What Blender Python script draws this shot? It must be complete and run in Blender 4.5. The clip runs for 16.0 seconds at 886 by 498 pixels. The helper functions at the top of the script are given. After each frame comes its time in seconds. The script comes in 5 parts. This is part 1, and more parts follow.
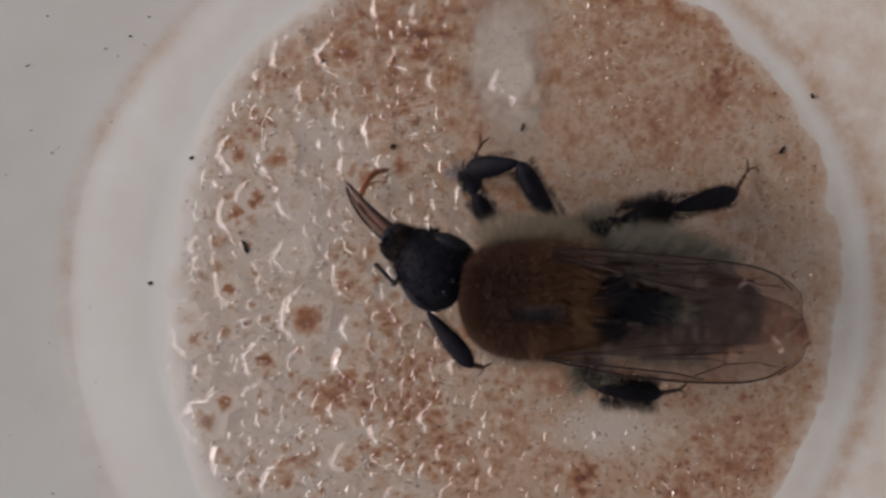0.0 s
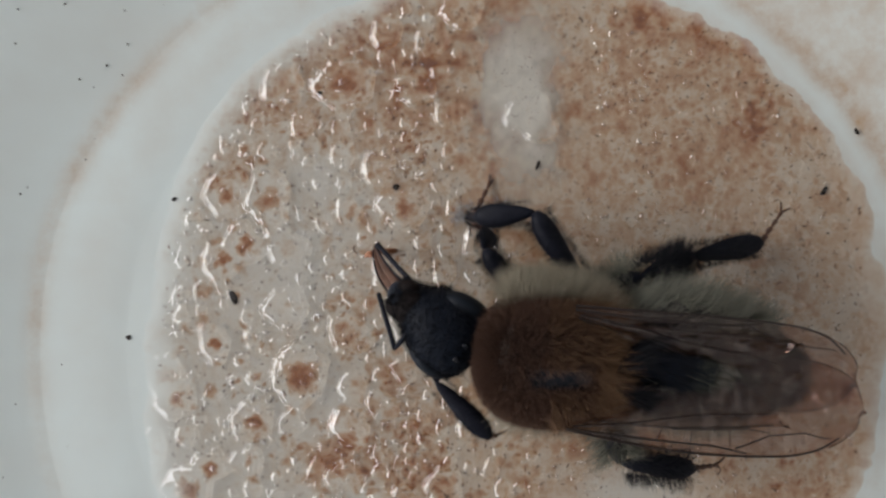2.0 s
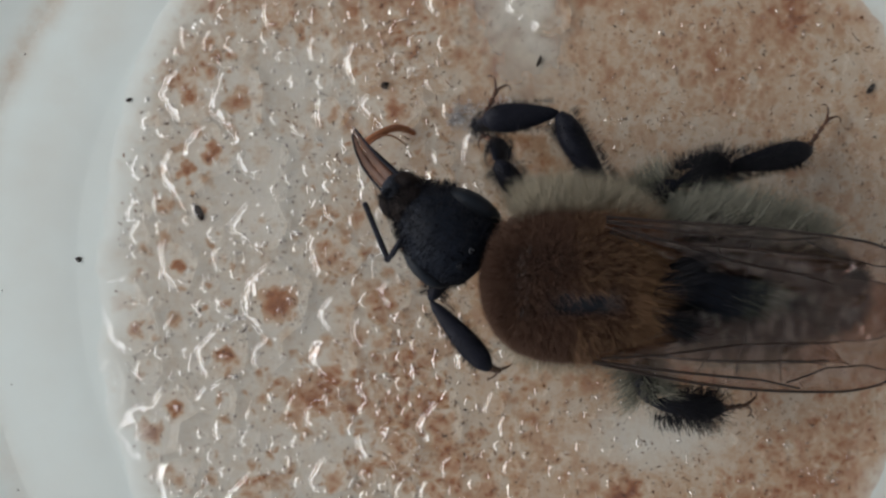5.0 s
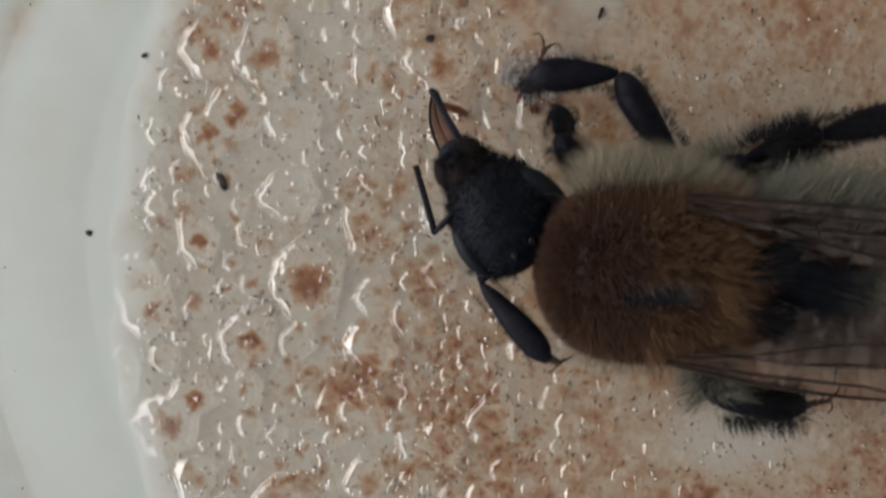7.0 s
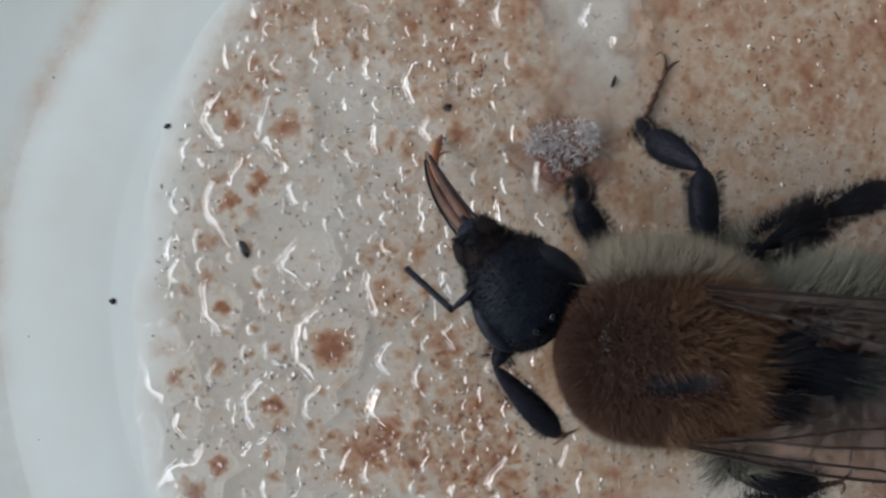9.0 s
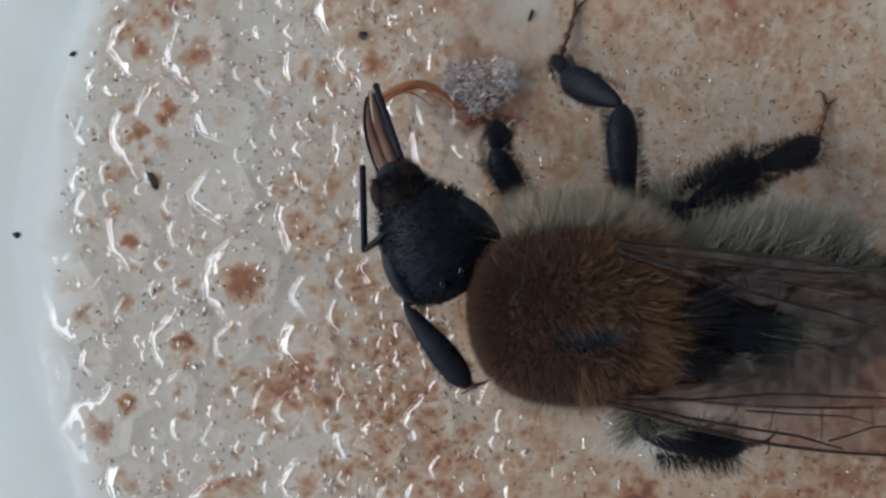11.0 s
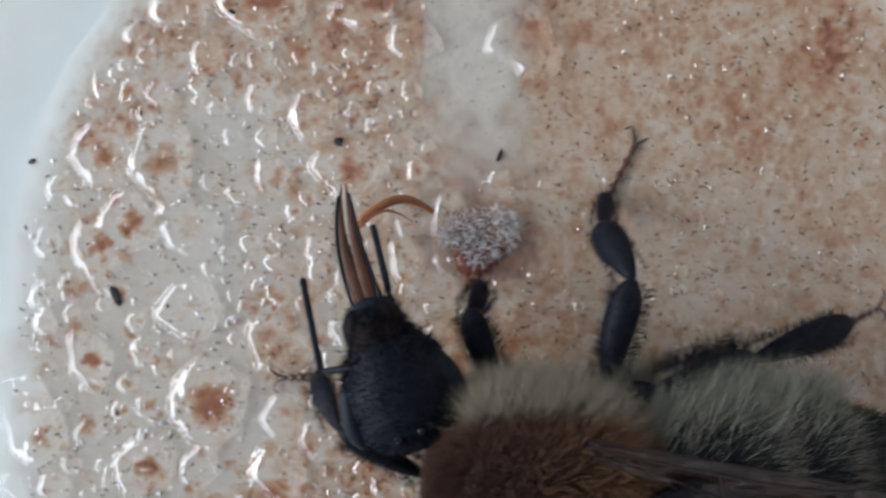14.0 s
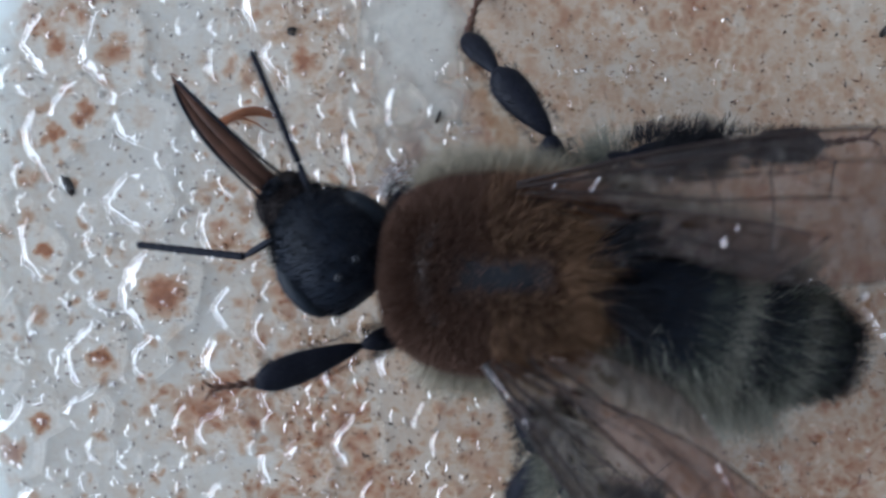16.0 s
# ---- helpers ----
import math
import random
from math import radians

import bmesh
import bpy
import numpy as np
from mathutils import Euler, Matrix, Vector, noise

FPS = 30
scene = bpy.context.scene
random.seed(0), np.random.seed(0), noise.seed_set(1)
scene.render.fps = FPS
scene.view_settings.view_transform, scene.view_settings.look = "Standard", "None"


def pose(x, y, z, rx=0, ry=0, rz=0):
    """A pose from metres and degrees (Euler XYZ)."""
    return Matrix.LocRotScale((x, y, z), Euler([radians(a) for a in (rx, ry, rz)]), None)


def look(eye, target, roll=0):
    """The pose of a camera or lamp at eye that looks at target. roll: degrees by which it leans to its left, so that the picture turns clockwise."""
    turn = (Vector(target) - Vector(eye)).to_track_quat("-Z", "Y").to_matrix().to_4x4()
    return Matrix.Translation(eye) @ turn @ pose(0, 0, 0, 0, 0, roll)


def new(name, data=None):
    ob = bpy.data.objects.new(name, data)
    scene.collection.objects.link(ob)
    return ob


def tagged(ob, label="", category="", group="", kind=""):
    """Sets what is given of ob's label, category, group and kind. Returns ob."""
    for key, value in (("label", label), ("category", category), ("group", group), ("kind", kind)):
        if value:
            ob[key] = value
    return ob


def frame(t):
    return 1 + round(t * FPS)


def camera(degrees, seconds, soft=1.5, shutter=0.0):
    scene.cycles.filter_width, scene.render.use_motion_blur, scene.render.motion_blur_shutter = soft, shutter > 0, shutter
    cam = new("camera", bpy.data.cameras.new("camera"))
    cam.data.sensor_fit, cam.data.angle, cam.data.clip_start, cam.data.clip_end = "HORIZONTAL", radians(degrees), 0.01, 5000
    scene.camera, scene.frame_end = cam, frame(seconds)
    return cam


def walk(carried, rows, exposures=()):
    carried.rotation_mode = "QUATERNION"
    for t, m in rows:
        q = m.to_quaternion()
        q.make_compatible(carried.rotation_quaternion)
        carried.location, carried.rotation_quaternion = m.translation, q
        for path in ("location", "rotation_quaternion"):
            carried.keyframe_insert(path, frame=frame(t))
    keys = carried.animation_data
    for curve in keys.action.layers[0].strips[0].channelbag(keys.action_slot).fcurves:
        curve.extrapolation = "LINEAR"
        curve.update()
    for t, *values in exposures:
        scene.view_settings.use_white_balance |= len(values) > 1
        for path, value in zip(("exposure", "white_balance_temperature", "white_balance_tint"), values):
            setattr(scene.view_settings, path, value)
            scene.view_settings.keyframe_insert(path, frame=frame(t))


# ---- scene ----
cam = camera(50.0, 16.0, soft=2.5, shutter=0.5)
MM = 0.001
# seconds, then the eye in millimetres and its turn in degrees
PATH = [
    (0, 0.692, -0.501, 33.405, 0.82, 1.18, 0.01),
    (0.5, 1.495, 0.051, 32.080, 0.31, 0.29, -0.44),
    (1, 1.428, -0.090, 31.035, 0.12, 0.26, -0.07),
    (1.5, 0.097, -0.296, 30.411, -0.54, 0.77, 0.44),
    (2, 0.215, 0.837, 30.378, 1.42, 0.89, -0.05),
    (2.5, 0.325, 0.657, 30.045, 0.29, 0.72, -0.32),
    (3, 0.113, 0.138, 29.663, -0.97, 0.52, -0.18),
    (3.5, -0.035, -0.007, 28.683, -1.25, 0.28, -0.13),
    (3.7, 0.024, -0.178, 28.124, -1.34, 0.33, -0.16),
    (5.8, -0.575, -0.612, 25.944, -0.24, -0.87, -0.68),
    (6, 0.176, -0.640, 25.503, -0.11, -0.81, -0.87),
    (6.5, -0.756, -1.556, 23.821, -1.39, 1.56, -0.22),
    (7, -0.787, -0.997, 23.652, -1.53, 1.58, 0.01),
    (7.5, -1.917, 0.991, 23.660, -0.38, 0.29, -0.31),
    (8, -1.848, -0.256, 23.530, -0.43, 0.17, -0.54),
    (8.2, -1.928, 0.015, 23.651, 0.13, 0.33, -0.58),
    (10.3, -1.410, -0.446, 24.479, 0.30, -0.70, -1.07),
    (10.5, -1.027, -0.497, 24.000, 0.09, -0.74, -1.07),
    (11, -0.172, -1.644, 23.557, -0.19, -0.80, -0.79),
    (11.5, -1.626, -0.936, 23.096, -0.35, -0.50, -0.57),
    (12, -1.192, 0.885, 22.712, -0.42, -0.45, -0.56),
    (12.5, -1.594, 1.294, 22.368, 0.33, -0.21, -0.25),
    (13, -2.600, 2.143, 22.598, 0.62, -0.15, -0.50),
    (13.5, -1.042, 1.611, 22.297, 0.21, -0.66, -0.57),
    (14, 0.684, 0.979, 22.098, 0.17, 0.12, -0.70),
    (14.5, 2.176, 0.725, 22.016, 0.20, 0.23, -0.77),
    (15, 1.171, -1.319, 22.451, 0.20, -0.80, -1.37),
    (15.2, 2.312, -2.220, 21.931, -0.05, 0.48, -0.56),
    (15.5, 2.504, -1.855, 21.819, -0.51, 0.25, -0.63),
    (16, 1.845, -1.288, 21.986, -0.51, 0.41, -0.50),
]
EXPOSURES = [(0, -0.60, 6850, 24), (0.5, -0.40, 6500, 17), (1.5, -0.32, 6250, 10), (3.5, -0.29, 6150, 8), (6, -0.31, 6350, 8), (6.5, -0.40, 6450, 8), (7.5, -0.36, 6550, 9), (8.2, -0.27, 6100, 8), (11, -0.18, 5750, 8), (12.5, -0.26, 6550, 10), (13.3, -0.13, 6200, 10), (14, 0.03, 5700, 8), (14.5, 0.1, 5300, 7), (15, 0.1, 5150, 6), (16, 0.1, 5100, 6)]
walk(cam, [(t, pose(x * MM, y * MM, z * MM, rx, ry, rz)) for t, x, y, z, rx, ry, rz in PATH], EXPOSURES)

# ---- light: overcast sky, and an unseen wide, low window added to shape the glints ----
SUN_ELEVATION, SUN_AZIMUTH = 24, 176
world = bpy.data.worlds.new("sky")
scene.world = world
world.use_nodes = True
wn = world.node_tree
sky = wn.nodes.new("ShaderNodeTexSky")
sky.sky_type = "NISHITA"
sky.sun_disc = False
sky.sun_elevation, sky.sun_rotation = radians(SUN_ELEVATION), radians(90 - SUN_AZIMUTH)
sky.dust_density, sky.air_density = 4.5, 1.0
wn.links.new(sky.outputs[0], wn.nodes["Background"].inputs[0])
wn.nodes["Background"].inputs[1].default_value = 0.055
sun = new("sun", bpy.data.lights.new("sun", "SUN"))
sun.data.energy, sun.data.angle, sun.data.color = 0.5, radians(16), (1.0, 0.96, 0.91)
sd = Vector((math.cos(radians(SUN_ELEVATION)) * math.cos(radians(SUN_AZIMUTH)), math.cos(radians(SUN_ELEVATION)) * math.sin(radians(SUN_AZIMUTH)), math.sin(radians(SUN_ELEVATION))))
sun.matrix_world = look(sd, (0, 0, 0))
# an unseen room added for its light, in metres: west wall with the window, then east, south, north, and the ceiling
WEST, EAST, SOUTH, NORTH, CEILING = -0.75, 0.75, -1.3, 1.3, 1.5
WINDOW = (-0.95, 0.95, 0.10, 0.62)
# lamp added in the unseen opening; its width stretches the glints into arcs
window_lamp = new("added_window_light", bpy.data.lights.new("added_window_light", "AREA"))
window_lamp.data.shape, window_lamp.data.size, window_lamp.data.size_y = "RECTANGLE", WINDOW[3] - WINDOW[2], WINDOW[1] - WINDOW[0]
window_lamp.data.energy, window_lamp.data.color = 14.3, (1.0, 0.975, 1.0)
window_lamp.matrix_world = pose(WEST - 0.01, (WINDOW[0] + WINDOW[1]) / 2, (WINDOW[2] + WINDOW[3]) / 2, 0, -90, 0)


# ---- materials ----
def base_material(name, rough, specular=0.5, metallic=0.0):
    m = bpy.data.materials.new(name)
    m.use_nodes = True
    b = m.node_tree.nodes["Principled BSDF"]
    b.inputs["Roughness"].default_value = rough
    b.inputs["Specular IOR Level"].default_value = specular
    b.inputs["Metallic"].default_value = metallic
    return m, m.node_tree.nodes, m.node_tree.links, b


def ramp(nodes, links, source, stops):
    r = nodes.new("ShaderNodeValToRGB")
    els = r.color_ramp.elements
    while len(els) < len(stops):
        els.new(0.5)
    for e, (p, c) in zip(els, stops):
        e.position, e.color = p, (*c, 1)
    links.new(source, r.inputs[0])
    return r.outputs[0]


def noise_node(nodes, links, scale, detail=4.0, rough=0.6):
    tc = nodes.new("ShaderNodeTexCoord")
    n = nodes.new("ShaderNodeTexNoise")
    n.inputs["Scale"].default_value, n.inputs["Detail"].default_value, n.inputs["Roughness"].default_value = scale, detail, rough
    links.new(tc.outputs["Object"], n.inputs["Vector"])
    return n.outputs["Fac"]


def bump_node(nodes, links, b, height, strength, distance):
    n = nodes.new("ShaderNodeBump")
    n.inputs["Strength"].default_value, n.inputs["Distance"].default_value = strength, distance
    links.new(height, n.inputs["Height"])
    links.new(n.outputs[0], b.inputs["Normal"])


def mixed(nodes, links, fac, a, b, mode="MIX"):
    n = nodes.new("ShaderNodeMix")
    n.data_type, n.blend_type = "RGBA", mode
    for src, sock in ((fac, n.inputs[0]), (a, n.inputs[6]), (b, n.inputs[7])):
        if isinstance(src, tuple):
            sock.default_value = (*src, 1)
        elif isinstance(src, float):
            sock.default_value = src
        else:
            links.new(src, sock)
    return n.outputs[2]


def attribute(nodes, name):
    a = nodes.new("ShaderNodeAttribute")
    a.attribute_name = name
    return a.outputs["Fac"]


def mottled(name, c0, c1, scale, rough, specular=0.5, bump=0.0, distance=0.00002):
    """A surface whose colour wanders between two tones, with fine relief."""
    m, nodes, links, b = base_material(name, rough, specular)
    f = noise_node(nodes, links, scale)
    links.new(ramp(nodes, links, f, [(0.3, c0), (0.7, c1)]), b.inputs["Base Color"])
    if bump:
        bump_node(nodes, links, b, noise_node(nodes, links, scale * 6), bump, distance)
    return m


def hair_material(name, c0, c1, rough=0.75):
    m, nodes, links, b = base_material(name, rough, 0.15)
    g = nodes.new("ShaderNodeNewGeometry")
    links.new(ramp(nodes, links, g.outputs["Random Per Island"], [(0.0, c0), (1.0, c1)]), b.inputs["Base Color"])
    return m


def plastic_material():
    m, nodes, links, b = base_material("white_plastic", 0.32, 0.45)
    big, fine = noise_node(nodes, links, 220.0, 3.0), noise_node(nodes, links, 2600.0, 4.0)
    col = mixed(nodes, links, ramp(nodes, links, big, [(0.35, (0, 0, 0)), (0.75, (1, 1, 1))]), (0.73, 0.81, 0.79), (0.69, 0.74, 0.71))
    stain = attribute(nodes, "stain")
    frac = nodes.new("ShaderNodeMath")
    frac.operation = "MULTIPLY"
    links.new(stain, frac.inputs[0])
    links.new(ramp(nodes, links, noise_node(nodes, links, 900.0, 5.0, 0.7), [(0.25, (0.15,) * 3), (0.7, (1, 1, 1))]), frac.inputs[1])
    # besides brown dirt, this tint holds warm light painted on the right
    col = mixed(nodes, links, frac.outputs[0], col, (0.46, 0.30, 0.17))
    links.new(col, b.inputs["Base Color"])
    bump_node(nodes, links, b, fine, 0.15, 0.00003)
    return m


def film_material(name, floating):
    """Dried sugary film: milky, with rusty stains; a floating scrap fades out by its cover."""
    m, nodes, links, b = base_material(name, 0.55, 0.25)
    stain, wet = attribute(nodes, "stain"), attribute(nodes, "milk")
    grain = noise_node(nodes, links, 2600.0, 6.0, 0.75)
    fine = noise_node(nodes, links, 8500.0, 4.0, 0.7)
    blot = noise_node(nodes, links, 900.0, 5.0, 0.7)
    milk = mixed(nodes, links, wet, (0.63, 0.555, 0.45), (0.80, 0.775, 0.68) if floating else (0.69, 0.66, 0.582))
    total = stain
    for source, gain in ((grain, 0.5), (fine, 0.45), (blot, 0.25)):
        step = nodes.new("ShaderNodeMath")
        step.operation = "MULTIPLY_ADD"
        centred = nodes.new("ShaderNodeMath")
        centred.operation = "SUBTRACT"
        links.new(source, centred.inputs[0])
        centred.inputs[1].default_value = 0.5
        links.new(centred.outputs[0], step.inputs[0])
        step.inputs[1].default_value = gain
        links.new(total, step.inputs[2])
        total = step.outputs[0]
    rust = ramp(nodes, links, total, [(0.1, (0.60, 0.46, 0.285)), (0.4, (0.475, 0.255, 0.10)), (0.7, (0.37, 0.142, 0.045)), (1.0, (0.20, 0.06, 0.022))])
    col = mixed(nodes, links, ramp(nodes, links, total, [(0.02, (0, 0, 0)), (0.4, (0.6,) * 3), (0.8, (0.96,) * 3)]), milk, rust)
    flecks = noise_node(nodes, links, 9000.0, 3.0, 0.6)
    col = mixed(nodes, links, ramp(nodes, links, flecks, [(0.66, (0, 0, 0)), (0.72, (0.5,) * 3)]), col, (0.16, 0.06, 0.025))
    if not floating:
        col = mixed(nodes, links, attribute(nodes, "rim"), col, (0.72, 0.79, 0.77))
    links.new(col, b.inputs["Base Color"])
    if floating:
        thin = nodes.new("ShaderNodeMath")
        thin.operation = "MULTIPLY"
        links.new(attribute(nodes, "cover"), thin.inputs[0])
        links.new(ramp(nodes, links, grain, [(0.3, (0.8,) * 3), (0.6, (1, 1, 1))]), thin.inputs[1])
        mix, clear = nodes.new("ShaderNodeMixShader"), nodes.new("ShaderNodeBsdfTransparent")
        links.new(thin.outputs[0], mix.inputs[0])
        links.new(clear.outputs[0], mix.inputs[1])
        links.new(b.outputs[0], mix.inputs[2])
        links.new(mix.outputs[0], nodes["Material Output"].inputs["Surface"])
    return m


def liquid_material():
    """Clear sugar water: seen through, with mirror-like glints, drying up towards its rim."""
    m = bpy.data.materials.new("clear_sugar_water")
    m.use_nodes = True
    nodes, links = m.node_tree.nodes, m.node_tree.links
    nodes.remove(nodes["Principled BSDF"])
    clear, gloss = nodes.new("ShaderNodeBsdfTransparent"), nodes.new("ShaderNodeBsdfGlossy")
    gloss.inputs["Roughness"].default_value = 0.02
    face, power, mix = nodes.new("ShaderNodeLayerWeight"), nodes.new("ShaderNodeMath"), nodes.new("ShaderNodeMixShader")
    face.inputs["Blend"].default_value = 0.5
    power.operation = "POWER"
    power.inputs[1].default_value = 5.0
    links.new(face.outputs["Facing"], power.inputs[0])
    level = nodes.new("ShaderNodeMath")
    level.operation = "MULTIPLY_ADD"
    links.new(power.outputs[0], level.inputs[0])
    level.inputs[1].default_value, level.inputs[2].default_value = 0.85, 0.15
    there, thin = nodes.new("ShaderNodeMath"), nodes.new("ShaderNodeMath")
    there.operation, thin.operation = "SUBTRACT", "MULTIPLY"
    there.inputs[0].default_value = 1.0
    links.new(attribute(nodes, "dry"), there.inputs[1])
    links.new(level.outputs[0], thin.inputs[0])
    links.new(there.outputs[0], thin.inputs[1])
    links.new(thin.outputs[0], mix.inputs[0])
    links.new(clear.outputs[0], mix.inputs[1])
    links.new(gloss.outputs[0], mix.inputs[2])
    links.new(mix.outputs[0], nodes["Material Output"].inputs["Surface"])
    return m


def wing_material():
    """Smoky brown membrane: tinted, see-through, with a sheen."""
    m, nodes, links, b = base_material("wing_membrane", 0.16, 0.7)
    out = nodes["Material Output"]
    tone = ramp(nodes, links, noise_node(nodes, links, 350.0, 3.0), [(0.3, (0.10, 0.072, 0.058)), (0.7, (0.16, 0.115, 0.092))])
    links.new(tone, b.inputs["Base Color"])
    clear = nodes.new("ShaderNodeBsdfTransparent")
    clear.inputs[0].default_value = (0.865, 0.79, 0.755, 1)
    mix, sheen, film = nodes.new("ShaderNodeMixShader"), nodes.new("ShaderNodeBsdfGlossy"), nodes.new("ShaderNodeMixShader")
    links.new(ramp(nodes, links, noise_node(nodes, links, 700.0, 4.0), [(0.3, (0.014,) * 3), (0.7, (0.034,) * 3)]), mix.inputs[0])
    links.new(clear.outputs[0], mix.inputs[1])
    links.new(b.outputs[0], mix.inputs[2])
    sheen.inputs["Roughness"].default_value = 0.1
    film.inputs[0].default_value = 0.06
    links.new(mix.outputs[0], film.inputs[1])
    links.new(sheen.outputs[0], film.inputs[2])
    links.new(film.outputs[0], out.inputs["Surface"])
    bump = noise_node(nodes, links, 950.0, 2.0)
    bump_node(nodes, links, b, bump, 1.0, 0.0005)
    links.new(b.inputs["Normal"].links[0].from_socket, sheen.inputs["Normal"])
    return m


PLASTIC, WING, WATER = plastic_material(), wing_material(), liquid_material()
FILM, SCUM = film_material("sugar_crust", False), film_material("floating_scum", True)
# grey of the added, unseen walls and ceiling; its tone sets the ambient light
UNSEEN_GREY = mottled("unseen_wall_grey", (0.45, 0.45, 0.45), (0.52, 0.52, 0.52), 6.0, 0.85, 0.2, 0.3, 0.002)
# bright white of the added east wall, which reflects fill light
BOUNCE_WHITE = mottled("bounce_wall_white", (0.80, 0.79, 0.76), (0.86, 0.85, 0.82), 6.0, 0.8, 0.2, 0.3, 0.002)
UNSEEN_FRAME = mottled("white_frame", (0.74, 0.74, 0.72), (0.80, 0.80, 0.78), 20.0, 0.4, 0.4)
TABLE = mottled("stone_top", (0.34, 0.32, 0.29), (0.44, 0.42, 0.39), 40.0, 0.6, 0.4, 0.3, 0.0005)
SHELL = mottled("black_shell", (0.006, 0.009, 0.016), (0.011, 0.015, 0.025), 1800.0, 0.48, 0.14, 0.8)
BALD = mottled("polished_black_shell", (0.005, 0.007, 0.012), (0.010, 0.013, 0.02), 1500.0, 0.12, 0.6, 0.1)
LEG = mottled("dark_leg_shell", (0.006, 0.007, 0.012), (0.012, 0.013, 0.020), 1500.0, 0.5, 0.10, 0.4)
FOOT = mottled("brown_foot_shell", (0.055, 0.024, 0.014), (0.10, 0.045, 0.024), 1500.0, 0.35, 0.45, 0.2)
EYE = mottled("compound_eye", (0.008, 0.011, 0.016), (0.012, 0.016, 0.023), 2500.0, 0.5, 0.15, 0.3)
FACE = mottled("brown_face_shell", (0.007, 0.005, 0.005), (0.014, 0.009, 0.008), 1500.0, 0.62, 0.10, 0.5)
HORN = mottled("brown_mouth_sheath", (0.045, 0.022, 0.014), (0.085, 0.040, 0.024), 1400.0, 0.45, 0.25, 0.2)
TONGUE = mottled("rusty_tongue", (0.24, 0.092, 0.042), (0.34, 0.145, 0.068), 1800.0, 0.35, 0.4, 0.3)
VEIN = mottled("wing_vein", (0.010, 0.006, 0.005), (0.025, 0.014, 0.011), 1500.0, 0.4)
THORAX_FUR = hair_material("brown_fur", (0.096, 0.055, 0.039), (0.112, 0.065, 0.046))
REAR_FUR = hair_material("tawny_fur", (0.145, 0.084, 0.047), (0.185, 0.110, 0.062))
PALE_FUR = hair_material("pale_fur", (0.26, 0.232, 0.17), (0.34, 0.305, 0.235))
GREY_FUR = hair_material("grey_fur", (0.16, 0.16, 0.13), (0.26, 0.26, 0.21))
BAND_FUR = hair_material("dull_band_fur", (0.105, 0.103, 0.084), (0.165, 0.16, 0.13))
OLIVE_FUR = hair_material("dark_olive_fur", (0.030, 0.034, 0.030), (0.055, 0.06, 0.050))
DARK_FUR = hair_material("black_fur", (0.007, 0.008, 0.011), (0.015, 0.015, 0.018))
CRUMB = mottled("dark_crumb", (0.010, 0.008, 0.008), (0.04, 0.028, 0.02), 3000.0, 0.6, 0.3, 0.5)
RUSTCRUMB = hair_material("rusty_crumb", (0.045, 0.022, 0.013), (0.26, 0.12, 0.06))
CRYSTAL = hair_material("white_crystal", (0.50, 0.48, 0.47), (0.70, 0.68, 0.67), 0.3)
SYRUP = mottled("dark_red_syrup", (0.11, 0.035, 0.025), (0.24, 0.10, 0.065), 1600.0, 0.3, 0.35)


# ---- builders ----
def mesh_from(name, verts, faces, material, smooth=True):
    me = bpy.data.meshes.new(name)
    me.from_pydata([tuple(v) for v in verts], [], faces)
    me.materials.append(material)
    if smooth:
        me.shade_smooth()
    me.update()
    return me


def part(name, mesh, parent, label="", kind=""):
    """Links a mesh as one object under a thing or a part."""
    ob = new(name, mesh)
    ob.parent = parent
    return tagged(ob, label, kind=kind)


def rings(sections, seg=16):
    """Verts and faces of a closed tube through sections (x, y, z, ry, rz), across the x axis."""
    verts, faces = [], []
    for x, y, z, a, b in sections:
        for k in range(seg):
            w = 2 * math.pi * k / seg
            verts.append((x * MM, (y + a * math.cos(w)) * MM, (z + b * math.sin(w)) * MM))
    for i in range(len(sections) - 1):
        for k in range(seg):
            p, q = i * seg + k, i * seg + (k + 1) % seg
            faces.append((p, q, q + seg, p + seg))
    for i, end in ((0, 0), (len(sections) - 1, 1)):
        x, y, z = sections[i][:3]
        verts.append((x * MM, y * MM, z * MM))
        c = len(verts) - 1
        for k in range(seg):
            p, q = i * seg + k, i * seg + (k + 1) % seg
            faces.append((p, q, c) if end else (q, p, c))
    return verts, faces


def tube(name, sections, material, seg=16):
    return mesh_from(name, *rings(sections, seg), material)


def pod(name, length, r0, r1, material, bulge=0.45, flat=1.0, seg=14, n=12, bend=0.0):
    """A limb segment along x: narrow joints, a swollen middle."""
    s = []
    for i in range(n + 1):
        u = i / n
        cap = math.sqrt(max(0.0, 1 - (2 * abs(u - 0.5)) ** 6))
        r = (r0 + (r1 - r0) * u) * (0.55 + bulge * math.sin(math.pi * (0.06 + 0.82 * u ** 1.15)) ** 1.2) * max(cap, 0.38)
        s.append((length * u, bend * math.sin(math.pi * u), 0, r, r * flat))
    return tube(name, s, material, seg)


